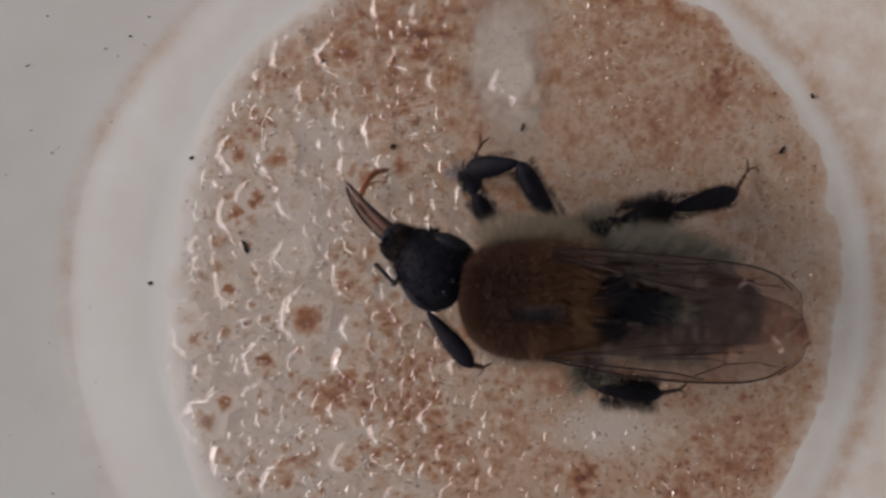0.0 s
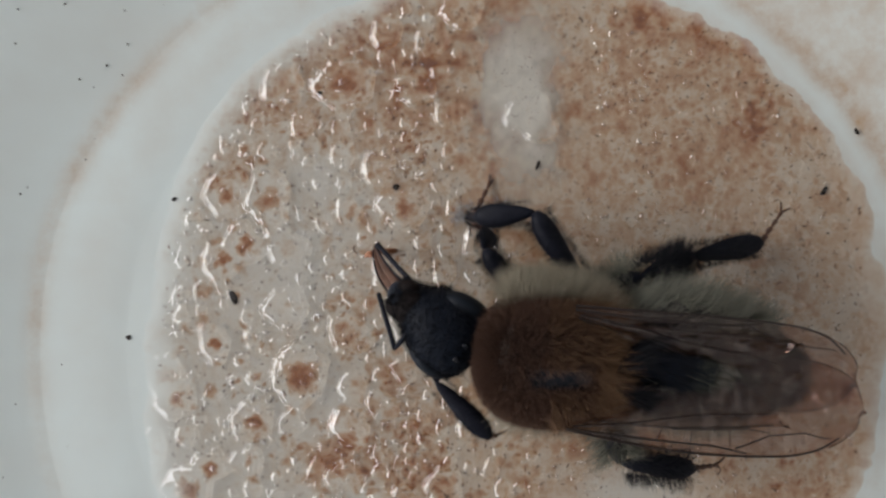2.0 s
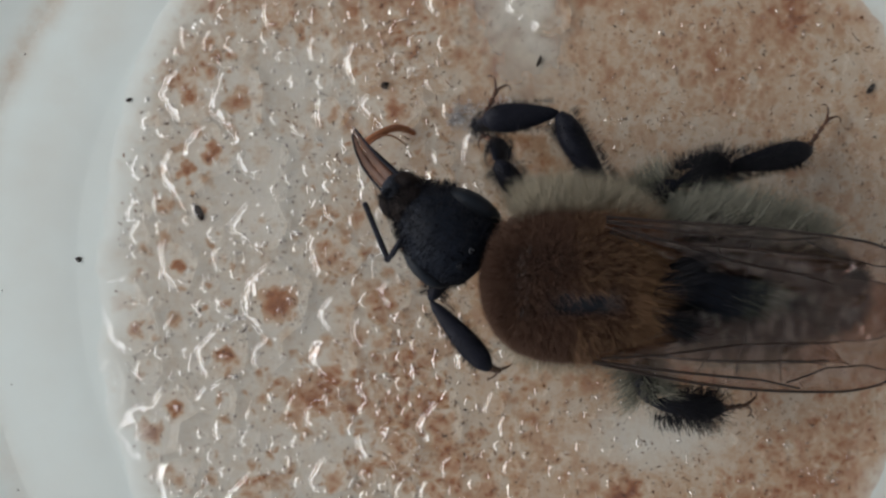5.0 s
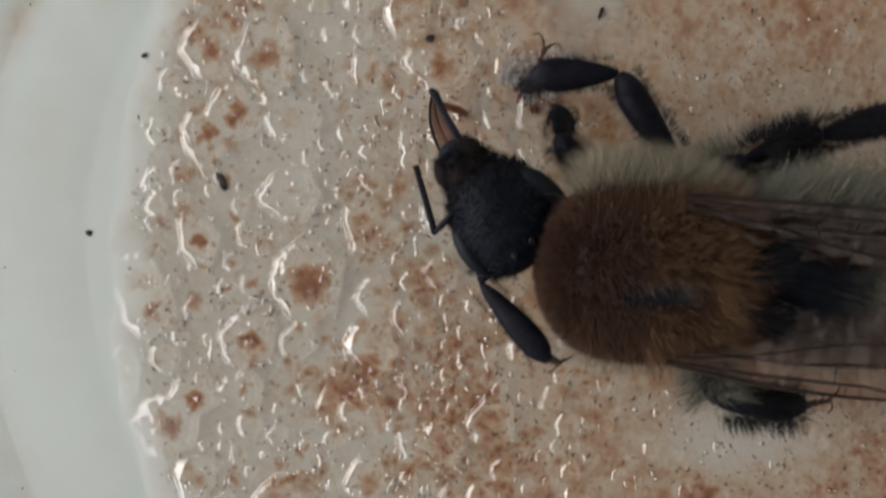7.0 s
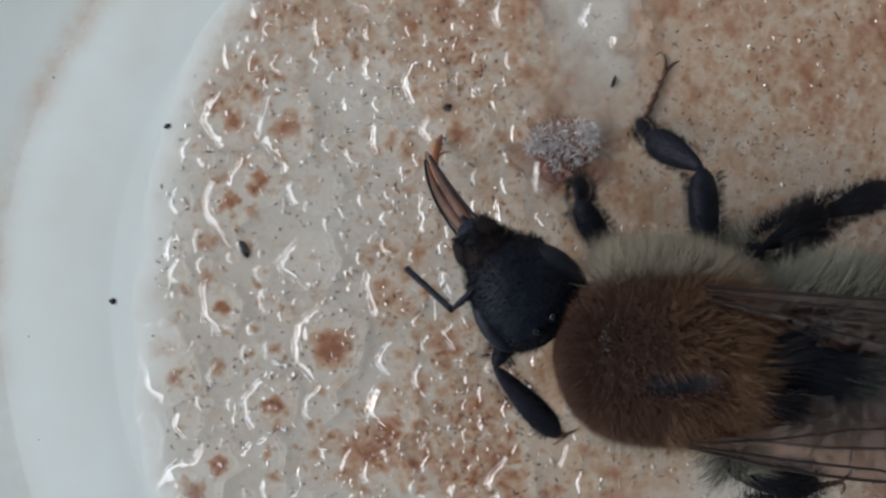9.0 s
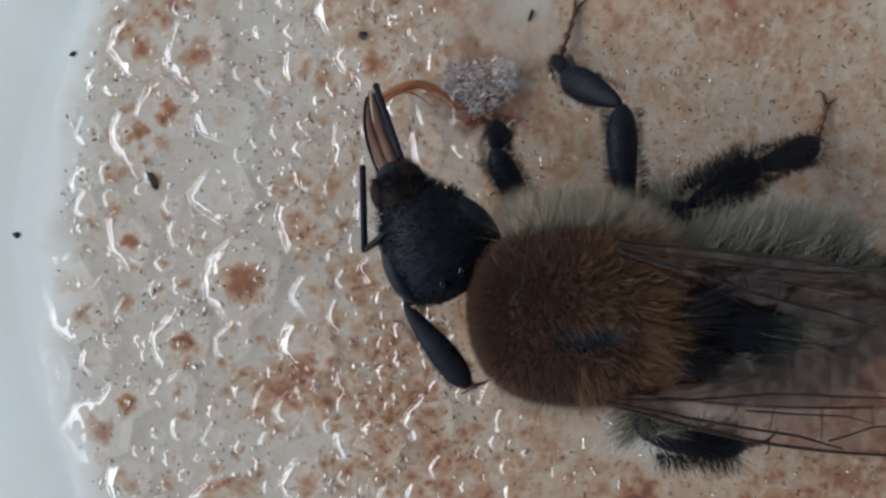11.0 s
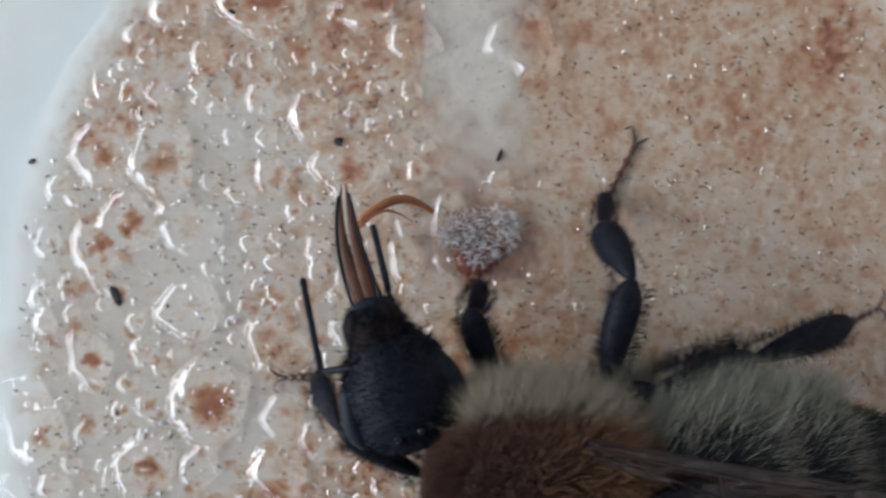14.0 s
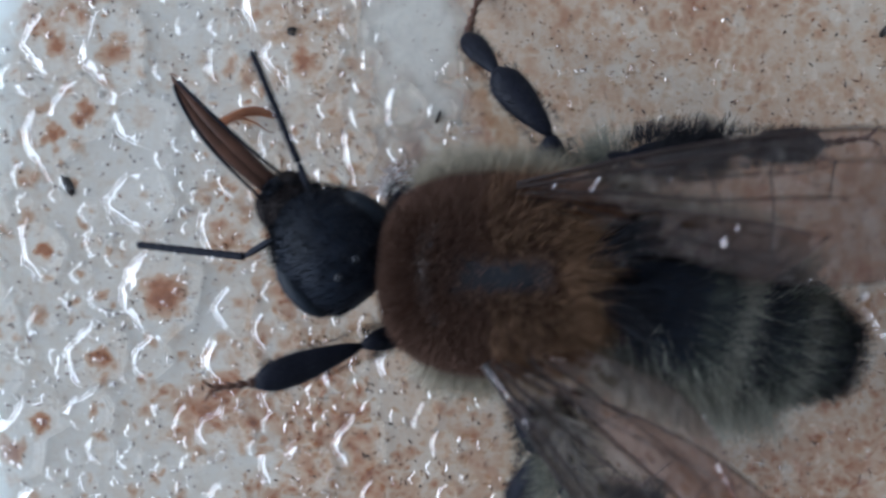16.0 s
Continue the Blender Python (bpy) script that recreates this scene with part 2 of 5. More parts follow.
def strands(name, roots, material, seed, width=0.011):
    """Hairs as tapering blades. roots: (point, direction, length, droop) in millimetres."""
    rng = random.Random(seed)
    verts, faces = [], []
    for p, d, l, droop in roots:
        p, d = Vector(p), Vector(d).normalized()
        side = d.cross(Vector((rng.uniform(-1, 1), rng.uniform(-1, 1), rng.uniform(-1, 1)))).normalized()
        down = Vector(droop)
        i = len(verts)
        for u, w in ((0.0, 1.0), (0.5, 0.8), (0.8, 0.5)):
            c = p + d * (l * u) + down * (l * u * u)
            verts += [(c - side * width * w) * MM, (c + side * width * w) * MM]
        verts.append((p + d * l + down * l) * MM)
        faces += [(i, i + 1, i + 3, i + 2), (i + 2, i + 3, i + 5, i + 4), (i + 4, i + 5, i + 6)]
    return mesh_from(name, verts, faces, material)


def boxy(d):
    """A direction pushed out from the unit sphere to a squarer egg."""
    return d / (abs(d.x) ** 2.7 + abs(d.y) ** 2.7 + abs(d.z) ** 2.7) ** (1 / 2.7)


def egg_roots(rng, n, centre, radii, keep, length, comb, spread=0.35, droop=(0, 0, 0)):
    """Hair roots spread over an egg where keep(direction) holds."""
    out = []
    while len(out) < n:
        d = Vector((rng.gauss(0, 1), rng.gauss(0, 1), rng.gauss(0, 1))).normalized()
        k = keep(d)
        if rng.random() > k:
            continue
        q = boxy(d)
        p = Vector((centre[0] + radii[0] * q.x, centre[1] + radii[1] * q.y, centre[2] + radii[2] * q.z))
        nrm = Vector((q.x * abs(q.x) ** 0.7 / radii[0], q.y * abs(q.y) ** 0.7 / radii[1], q.z * abs(q.z) ** 0.7 / radii[2])).normalized()
        way = nrm + Vector(comb) + Vector((rng.gauss(0, spread), rng.gauss(0, spread), rng.gauss(0, spread)))
        out.append((p * 1.0 - nrm * 0.03, way, length * rng.uniform(0.6, 1.25), droop))
    return out


def limb_roots(rng, n, length, radius, hair, lean, u0=0.05, u1=0.95, arc=(0, 360)):
    out = []
    for _ in range(n):
        u, w = rng.uniform(u0, u1), radians(rng.uniform(*arc))
        nrm = Vector((0, math.cos(w), math.sin(w)))
        out.append((Vector((length * u, 0, 0)) + nrm * radius * 0.8, nrm + Vector((lean + rng.gauss(0, 0.2), rng.gauss(0, 0.2), rng.gauss(0, 0.2))), hair * rng.uniform(0.6, 1.2), (0, 0, 0)))
    return out


def value_noise(x, y, scale, seed):
    """Smooth random field in 0..1 at places x, y (millimetres)."""
    rng = np.random.RandomState(seed)
    table = rng.rand(256, 256)
    u, v = x * scale + 100.37, y * scale + 100.73
    i, j = np.floor(u).astype(int), np.floor(v).astype(int)
    f, g = u - i, v - j
    f, g = f * f * (3 - 2 * f), g * g * (3 - 2 * g)
    a, b = table[i % 256, j % 256], table[(i + 1) % 256, j % 256]
    c, d = table[i % 256, (j + 1) % 256], table[(i + 1) % 256, (j + 1) % 256]
    return (a * (1 - f) + b * f) * (1 - g) + (c * (1 - f) + d * f) * g


def fractal(x, y, scale, seed, octaves=4):
    out, amp, total = 0, 1.0, 0.0
    for k in range(octaves):
        out, total = out + amp * value_noise(x, y, scale * 2 ** k, seed + k), total + amp
        amp *= 0.55
    return out / total


# ---- the room, the lid and its sheet of film ----
CX, CY = 0.85, -1.9


def slab(name, x0, x1, y0, y1, z0, z1, material, label, category):
    """A plain wall, ceiling or table slab, as one box with thickness."""
    return slabs(name, [(x0, x1, y0, y1, z0, z1)], material, label, category)


def slabs(name, boxes, material, label, category):
    bm = bmesh.new()
    for x0, x1, y0, y1, z0, z1 in boxes:
        m = Matrix.Translation(((x0 + x1) / 2, (y0 + y1) / 2, (z0 + z1) / 2)) @ Matrix.Diagonal((x1 - x0, y1 - y0, z1 - z0, 1))
        bmesh.ops.create_cube(bm, size=1, matrix=m)
    me = bpy.data.meshes.new(name)
    bm.to_mesh(me)
    bm.free()
    me.materials.append(material)
    return tagged(new(name, me), label, category, kind="structure")


def room():
    """The worktop that the lid lies on, and unseen plain walls added round it with a window opening."""
    t = 0.12
    y0, y1, z0, z1 = WINDOW
    slab("ground", WEST, EAST, SOUTH, NORTH, -0.0416, -0.0016, TABLE, "grey stone worktop under the white plastic lid", "worktop")
    slabs("wall_west", [(WEST - t, WEST, SOUTH, y0, -0.04, CEILING), (WEST - t, WEST, y1, NORTH, -0.04, CEILING), (WEST - t, WEST, y0, y1, -0.04, z0), (WEST - t, WEST, y0, y1, z1, CEILING)], UNSEEN_GREY, "unseen grey wall, added with a wide window opening for light", "wall")
    # unseen, close and white: bounces window light onto the right-hand side
    slab("wall_east", EAST, EAST + t, SOUTH, NORTH, -0.04, CEILING, BOUNCE_WHITE, "unseen white wall, added to bounce fill light", "wall")
    slab("wall_south", WEST - t, EAST + t, SOUTH - t, SOUTH, -0.04, CEILING, UNSEEN_GREY, "unseen grey wall, added to close the room", "wall")
    slab("wall_north", WEST - t, EAST + t, NORTH, NORTH + t, -0.04, CEILING, UNSEEN_GREY, "unseen grey wall, added to close the room", "wall")
    slab("ceiling", WEST - t, EAST + t, SOUTH - t, NORTH + t, CEILING, CEILING + t, UNSEEN_GREY, "unseen grey ceiling, added to keep out the sky", "ceiling")
    f = 0.03
    slabs("added_window", [(WEST - 0.09, WEST - 0.04, y0 + 0.002, y0 + f, z0 + 0.002, z1 - 0.002), (WEST - 0.09, WEST - 0.04, y1 - f, y1 - 0.002, z0 + 0.002, z1 - 0.002), (WEST - 0.09, WEST - 0.04, y0 + f, y1 - f, z0 + 0.002, z0 + f), (WEST - 0.09, WEST - 0.04, y0 + f, y1 - f, z1 - f, z1 - 0.002)], UNSEEN_FRAME, "unseen white frame of the added window", "window")


FLANGE = [(14.15, 0.02), (14.6, 0.05), (15.2, 0.125), (16.5, 0.31), (18.0, 0.53), (19.6, 0.77), (22.0, 1.16), (24.0, 1.5)]


def flange_height(r):
    return float(np.interp(r, [q[0] for q in FLANGE], [q[1] for q in FLANGE]))


def lathe_part(name, prof, root, label):
    """A part turned about the lid's axis, with a hard corner where a point stands twice; brown dirt lies along the foot
    of the flange, and warm light is painted on its right.
    """
    seg, verts, faces, stain = 256, [], [], []
    for r, z in prof:
        for k in range(seg):
            w = 2 * math.pi * k / seg
            wob = 1 + 0.006 * math.sin(3 * w + 1.0) + 0.004 * math.sin(5 * w)
            rr = (r - 0.8 * (0.5 - 0.5 * math.cos(w)) ** 2 * math.exp(-((r - 12.4) / 1.0) ** 2)) * wob
            verts.append(((CX + rr * math.cos(w)) * MM, (CY + rr * math.sin(w)) * MM, z * MM))
            side = 0.5 + 0.5 * math.cos(w - 0.5)
            drift = 0.35 * math.sin(2 * w + 0.7) + 0.18 * math.sin(7 * w)
            patchy = 0.72 + 0.28 * math.sin(4 * w + 1.3) * math.sin(9 * w)
            low = 1 - 0.6 * math.exp(-((math.atan2(math.sin(w - 3.9), math.cos(w - 3.9))) / 0.6) ** 2)
            ring = math.exp(-((r - 14.25 - 0.3 * drift) / 0.34) ** 2) * (0.62 + 0.25 * side) * patchy * low + math.exp(-((r - 13.1) / 0.5) ** 2) * (0.05 + 0.3 * side)
            # warm indoor light on the right-hand side, put into the plastic's colour
            warm_light = 0.6 * side ** 2 * min(1.0, max(0.0, (r - 13.6) / 0.8))
            stain.append(min(1.0, ring + warm_light))
    for i in range(len(prof) - 1):
        for k in range(seg if prof[i] != prof[i + 1] else 0):
            p, q = i * seg + k, i * seg + (k + 1) % seg
            faces.append((p, q, q + seg, p + seg))
    me = mesh_from(name, verts, faces, PLASTIC)
    me.attributes.new("stain", "FLOAT", "POINT").data.foreach_set("value", stain)
    return part(name, me, root, label)


def between(prof, n):
    """More turns between the corners of a profile."""
    out = []
    for (r0, z0), (r1, z1) in zip(prof, prof[1:]):
        out += [(r0 + (r1 - r0) * k / n, z0 + (z1 - z0) * k / n) for k in range(n)]
    return out + [prof[-1]]


def plastic_lid():
    """A shallow white plastic lid: floor, sealing ring, rising flange."""
    root = tagged(new("plastic_lid"), "white plastic lid with a shallow round recess, stained inside", "lid")
    lathe_part("lid_floor", [(0.02, 0), (3, 0), (6, 0), (9, 0), (11.6, 0.0), (12.0, 0.0), (12.0, 0.0), (12.0, -1.4), (12.0, -1.4), (0.02, -1.4)], root, "white plastic lid floor under the film")
    lathe_part("sealing_ring", between([(12.0, 0.0), (12.2, 0.004), (12.5, 0.016), (12.8, 0.027), (13.1, 0.031), (13.4, 0.029), (13.7, 0.024), (14.15, 0.02)], 3) + [(14.15, 0.02), (14.15, -1.4), (14.15, -1.4), (12.0, -1.4)], root, "low rounded sealing ring, brown at its foot")
    lathe_part("flange", between(FLANGE[:4], 4) + FLANGE[4:] + [(24.4, 1.48), (24.6, 1.3), (24.6, -1.5), (24.6, -1.5), (14.15, -1.5)], root, "shallow white flange with dust")
    return root


HALF = 14.2
# rusty patches: x, y, half widths, strength
PATCHES_A = [(-3.5, 8.2, 2.2, 0.8, 0.8), (-6.2, 6.3, 2.0, 1.2, 0.55), (-3.6, 6.8, 0.9, 0.6, 0.75), (-1.3, 5.4, 1.5, 1.2, 0.65), (6.2, 6.7, 3.6, 1.7, 0.75), (5.3, 7.8, 2.2, 1.1, 0.6), (7.9, 4.1, 3.4, 2.0, 0.7), (4.8, 3.6, 1.6, 1.2, 0.5), (-4.4, 5.2, 1.2, 0.8, 0.6), (-7.6, 4.2, 1.6, 1.0, 0.5), (-4.4, 2.8, 0.8, 0.9, 0.65), (-2.65, 2.65, 0.6, 0.6, 0.8), (-3.6, 0.05, 0.9, 0.6, 0.7), (-2.8, -1.2, 0.8, 0.5, 0.6), (-2.1, -2.6, 0.8, 0.6, 0.7)]
PATCHES_B = [(-3.6, -5.2, 1.7, 0.9, 0.85), (-1.2, -5.2, 1.1, 2.1, 0.85), (0.0, -7.0, 1.2, 1.2, 0.85), (-2.0, -7.2, 1.2, 0.8, 0.7), (-5.2, -7.8, 0.9, 0.4, 0.75), (4.9, -8.1, 0.62, 0.6, 1.25), (10.3, -7.0, 2.2, 1.8, 0.8), (8.9, -8.0, 2.4, 0.9, 0.8), (10.7, -4.8, 1.6, 0.8, 0.5), (2.3, -4.8, 1.2, 0.5, 0.4), (2.8, -7.0, 0.6, 0.4, 0.5), (4.3, 2.4, 1.2, 1.2, 0.45), (9.3, 2.2, 1.6, 1.0, 0.4), (7.0, -0.5, 4.0, 2.2, 0.35), (11.4, 0.4, 1.0, 1.4, 0.35)]
# round rusty spots: x, y, radius
SPOTS = [(-4.78, -2.48, 0.62), (-7.18, 3.34, 0.32), (-5.82, 3.19, 0.42), (-9.78, 2.61, 0.32), (-8.4, -6.1, 0.4), (-7.67, -5.42, 0.3), (2.64, 5.77, 0.45), (-9.22, -2.44, 0.32), (-7.52, -1.42, 0.26), (-9.6, -4.8, 0.28), (-7.3, 1.2, 0.26), (-3.4, 6.97, 0.6), (-8.78, -3.14, 0.3), (-6.6, 1.75, 0.3), (-10.3, -1.25, 0.22), (-5.2, 1.6, 0.35), (-1.5, 2.9, 0.35), (-6.3, -3.9, 0.3), (-9.0, 4.5, 0.3), (12.5, -2.9, 0.58)]


def film_grid(step):
    """A square grid over the lid floor: its axis count, places, the film's edge and how far the left side counts."""
    n = int(2 * HALF / step) + 1
    ax = np.linspace(-HALF, HALF, n)
    x, y = np.meshgrid(ax + CX, ax + CY, indexing="ij")
    r, w = np.hypot(x - CX, y - CY), np.arctan2(y - CY, x - CX)
    left = 1 / (1 + np.exp((x + 1.5) / 2.0))
    edge = 12.9 + 1.25 * np.exp(-((w - 0.55) / 0.75) ** 2) - 1.7 * np.exp(-((np.abs(w) - math.pi) / 0.75) ** 2) + 0.45 * (fractal(x, y, 0.8, 11) - 0.5) * 2
    return n, x, y, r, w, left, edge


def film_reach(px, py):
    """How far a place lies inside the film's edge, in millimetres."""
    w = math.atan2(py - CY, px - CX)
    return 12.9 + 1.25 * math.exp(-((w - 0.55) / 0.75) ** 2) - 1.7 * math.exp(-((abs(w) - math.pi) / 0.75) ** 2) - math.hypot(px - CX, py - CY)


def window_of(px, py, reach, step, n):
    """The slice of a grid round a place."""
    i, j, k = int((px - CX + HALF) / step), int((py - CY + HALF) / step), int(reach / step) + 2
    return np.s_[max(i - k, 0):max(min(i + k, n), 0), max(j - k, 0):max(min(j + k, n), 0)]


def mounds():
    """Places and radii of the wet mounds: one over each rusty spot, then others between."""
    rng = random.Random(7)
    placed = [(px - 0.06, py, a * 1.5 + 0.42) for px, py, a in SPOTS]
    for count, low, high, rad0, rad1, gap in ((40, -9.0, 1.0, 0.50, 0.92, 0.80), (310, -9.6, 2.0, 0.17, 0.42, 0.83), (420, -10.0, 13, 0.12, 0.24, 0.9)):
        for _ in range(count):
            for _ in range(8):
                bx, by, br = rng.uniform(low, high), rng.uniform(-13, 9.5), rng.uniform(rad0, rad1)
                if film_reach(bx, by) > 1.5 and not (0.4 < bx < 4.6 and by > 2.8) and all((bx - ox) ** 2 + (by - oy) ** 2 > (gap * (br + o)) ** 2 for ox, oy, o in placed):
                    placed.append((bx, by, br))
                    break
    return placed


def water_surface(placed):
    """The wet surface: a wavy sheet from which mounds with rounded shoulders stand out and run together."""
    step = 0.03
    n, x, y, r, w, left, edge = film_grid(step)
    wet = (edge - 0.4 > r).astype(float)
    rng = random.Random(17)
    wx, wy = (fractal(x, y, 1.7, 141, 3) - 0.5) * 0.4, (fractal(x, y, 1.7, 151, 3) - 0.5) * 0.4
    field, tall = np.zeros_like(x), np.zeros_like(x)
    for bx, by, br in placed:
        s = window_of(bx, by, br * 1.5, step, n)
        if not x[s].size:
            continue
        a, slim = rng.uniform(0, math.pi), rng.uniform(1.0, 1.25)
        dx, dy = x[s] + wx[s] * br - bx, y[s] + wy[s] * br - by
        u, v = dx * math.cos(a) + dy * math.sin(a), (dy * math.cos(a) - dx * math.sin(a)) * slim
        q = np.arctan2(v, u)
        d = (u * u + v * v) / (br * br) * (1 + 0.13 * np.sin(2 * q + rng.uniform(0, 6)) + 0.12 * np.sin(3 * q + rng.uniform(0, 6)) + 0.07 * np.sin(5 * q + rng.uniform(0, 6)))
        f = np.clip(1 - d, 0, 1) ** 2
        field[s] += f
        tall[s] += f * min(0.23, 0.25 * br) * rng.uniform(0.8, 1.15)
    s = np.clip((field - 0.10) / 0.48, 0, 1)
    rise = np.sqrt(np.clip(1 - (1 - s) ** 2, 0, 1)) * tall / np.maximum(field, 1e-6)
    sheet_z = 0.085 + 0.018 * (fractal(x, y, 0.55, 21, 2) - 0.5) + 0.010 * (fractal(x, y, 1.6, 31, 2) - 0.5)
    taper = np.clip((edge - 0.4 - r) / 1.3, 0, 1)
    return n, x, y, (sheet_z + rise) * taper + 0.02 * (1 - taper), wet, 1 - taper * taper * (3 - 2 * taper)


def crust_fields(placed):
    """Height, stain and milkiness of the dried crust under the water."""
    step = 0.042
    n, x, y, r, w, left, edge = film_grid(step)
    inside = np.clip((edge - r) / (1.2 + 0.8 * np.exp(-((np.abs(w) - math.pi) / 1.0) ** 2)), 0, 1)
    inside = inside * inside * (3 - 2 * inside)
    rng = random.Random(9)
    patch = np.zeros_like(x)
    wx, wy = (fractal(x, y, 1.3, 41) - 0.5) * 1.6, (fractal(x, y, 1.3, 51) - 0.5) * 1.6
    for px, py, a, b, s in PATCHES_A + PATCHES_B:
        d = np.hypot((x + wx - px) / a, (y + wy - py) / b)
        patch = np.maximum(patch, s * np.clip(1.35 - d, 0, 1))
    right = np.clip((x + 3) / 6, 0, 1)
    haze = (0.15 + 0.34 * np.clip((x + 5) / 7, 0, 1) + 0.30 * np.clip((y - 2) / 4, 0, 1)) * fractal(x, y, 0.6, 66, 4) * 1.5
    grit = np.clip((fractal(x, y, 3.6, 81, 4) - 0.30) / 0.4, 0, 1)
    stain = np.maximum(0.85 * patch * (0.35 + 0.9 * fractal(x, y, 1.8, 61, 4)), haze) * (0.5 + 0.75 * grit)
    stain = np.maximum(stain, right * (0.05 + 0.36 * np.clip((fractal(x, y, 0.8, 67, 4) - 0.36) / 0.32, 0, 1)))
    jx, jy = (fractal(x, y, 4.0, 43, 3) - 0.5) * 0.32, (fractal(x, y, 4.0, 53, 3) - 0.5) * 0.32
    dots = []
    while len(dots) < 4200:
        px, py = rng.uniform(-10.3, 13.0), rng.uniform(-13, 10)
        i, j = int((px - CX + HALF) / step), int((py - CY + HALF) / step)
        if not (0 <= i < n and 0 <= j < n) or r[i, j] > edge[i, j] - 0.5:
            continue
        want = 0.10 + 1.0 * patch[i, j] + 0.10 * right[i, j]
        if rng.random() < want:
            big = rng.random() ** 2.2
            dots.append((px, py, 0.055 + 0.17 * big, rng.uniform(0.28, 0.66) + 0.34 * patch[i, j]))
    for bx, by, br in placed[len(SPOTS):]:
        if br > 0.24 and rng.random() < 0.62:
            dots.append((bx + rng.uniform(0.0, 0.25) * br, by + rng.gauss(0, 0.1) * br, br * rng.uniform(0.22, 0.42), rng.uniform(0.4, 0.75)))
    for px, py, a, deep in dots:
        s = window_of(px, py, a * 1.4 + 0.25, step, n)
        d = np.hypot(x[s] + jx[s] - px, y[s] + jy[s] - py) / a
        lip = 0.12 * np.exp(-((d - 0.95) / 0.22) ** 2)
        stain[s] = np.maximum(stain[s], deep * np.clip((1.45 - d) / 1.25, 0, 1) + lip * deep)
    for px, py, a in SPOTS:
        s = window_of(px, py, a * 1.6 + 0.4, step, n)
        d = np.hypot(x[s] + 1.5 * jx[s] - px, y[s] + 1.5 * jy[s] - py) / (a * 0.92)
        stain[s] = np.maximum(stain[s], 0.84 * np.clip((1.3 - d) / 0.95, 0, 1) + 0.10 * np.exp(-((d - 0.85) / 0.2) ** 2))
    stain = stain * (1 - 0.22 * np.clip((x - 1.5) / 3, 0, 1) * np.clip((y + 4) / 3, 0, 1))
    milk = np.clip(0.25 + 0.9 * left - 0.8 * stain + 0.5 * (fractal(x, y, 0.5, 71) - 0.5), 0, 1)
    # paler patches; the first paints a whitish sheen into the crust's colour
    for px, py, a, b in ((-4.9, 0.9, 1.0, 1.6), (5.9, -6.3, 2.2, 0.9), (-4.2, 3.6, 0.9, 1.2)):
        d = np.exp(-(((x + wx * 0.5 - px) / a) ** 2 + ((y + wy * 0.5 - py) / b) ** 2))
        milk, stain = np.clip(milk + 1.3 * d, 0, 1), stain * (1 - 0.92 * d)
    milk, stain = np.maximum(milk, 1 - np.clip((edge - r) / (0.5 + 0.8 * left), 0, 1)), stain * np.clip((edge - r) / (0.8 + 0.9 * left), 0, 1)
    rim = 1 - np.clip((edge - r) / (1.3 + 0.9 * left), 0, 1)
    return step, n, x, y, inside, stain, milk, rim * rim * (3 - 2 * rim)


def sheet(name, n, x, y, z, inside, material, fields):
    """A grid sheet wherever the pool reaches."""
    used = inside > 0.0
    quad = used[:-1, :-1] | used[1:, :-1] | used[:-1, 1:] | used[1:, 1:]
    ids = np.arange(n * n).reshape(n, n)
    faces = np.stack([ids[:-1, :-1], ids[1:, :-1], ids[1:, 1:], ids[:-1, 1:]], -1)[quad]
    keep = np.unique(faces)
    remap = np.full(n * n, -1)
    remap[keep] = np.arange(len(keep))
    faces = remap[faces]
    me = bpy.data.meshes.new(name)
    me.vertices.add(len(keep))
    me.vertices.foreach_set("co", (np.stack([x.ravel()[keep], y.ravel()[keep], z.ravel()[keep]], -1) * MM).astype(np.float32).ravel())
    me.loops.add(faces.size)
    me.loops.foreach_set("vertex_index", faces.ravel().astype(np.int32))
    me.polygons.add(len(faces))
    me.polygons.foreach_set("loop_start", np.arange(0, faces.size, 4, dtype=np.int32))
    me.update(calc_edges=True)
    me.shade_smooth()
    for key, field in fields:
        me.attributes.new(key, "FLOAT", "POINT").data.foreach_set("value", field.ravel()[keep].astype(np.float32))
    me.materials.append(material)
    return new(name, me)


def sugary_film():
    """The crust and the water on it. Returns their heights at a place, in millimetres."""
    placed = mounds()
    step, n, x, y, inside, stain, milk, rim = crust_fields(placed)
    crust = 0.045 * inside - 0.012 * (1 - inside) + 0.012 * np.clip(stain, 0, 1) * inside
    tagged(sheet("sugar_crust", n, x, y, crust, inside, FILM, (("stain", stain), ("milk", milk), ("rim", rim))), "milky dried sugar crust with rusty brown stains", "sugar crust", kind="stuff")
    wn_, wx, wy, wz, wet, dry = water_surface(placed)
    tagged(sheet("sugar_water", wn_, wx, wy, wz, wet, WATER, (("dry", dry),)), "clear wet sugar water with bumps and droplets", "liquid film", kind="stuff")

    def crust_height(px, py):
        return float(crust[int((px - CX + HALF) / step), int((py - CY + HALF) / step)])

    def water_height(px, py):
        return float(wz[int((px - CX + HALF) / 0.03), int((py - CY + HALF) / 0.03)])

    return crust_height, water_height


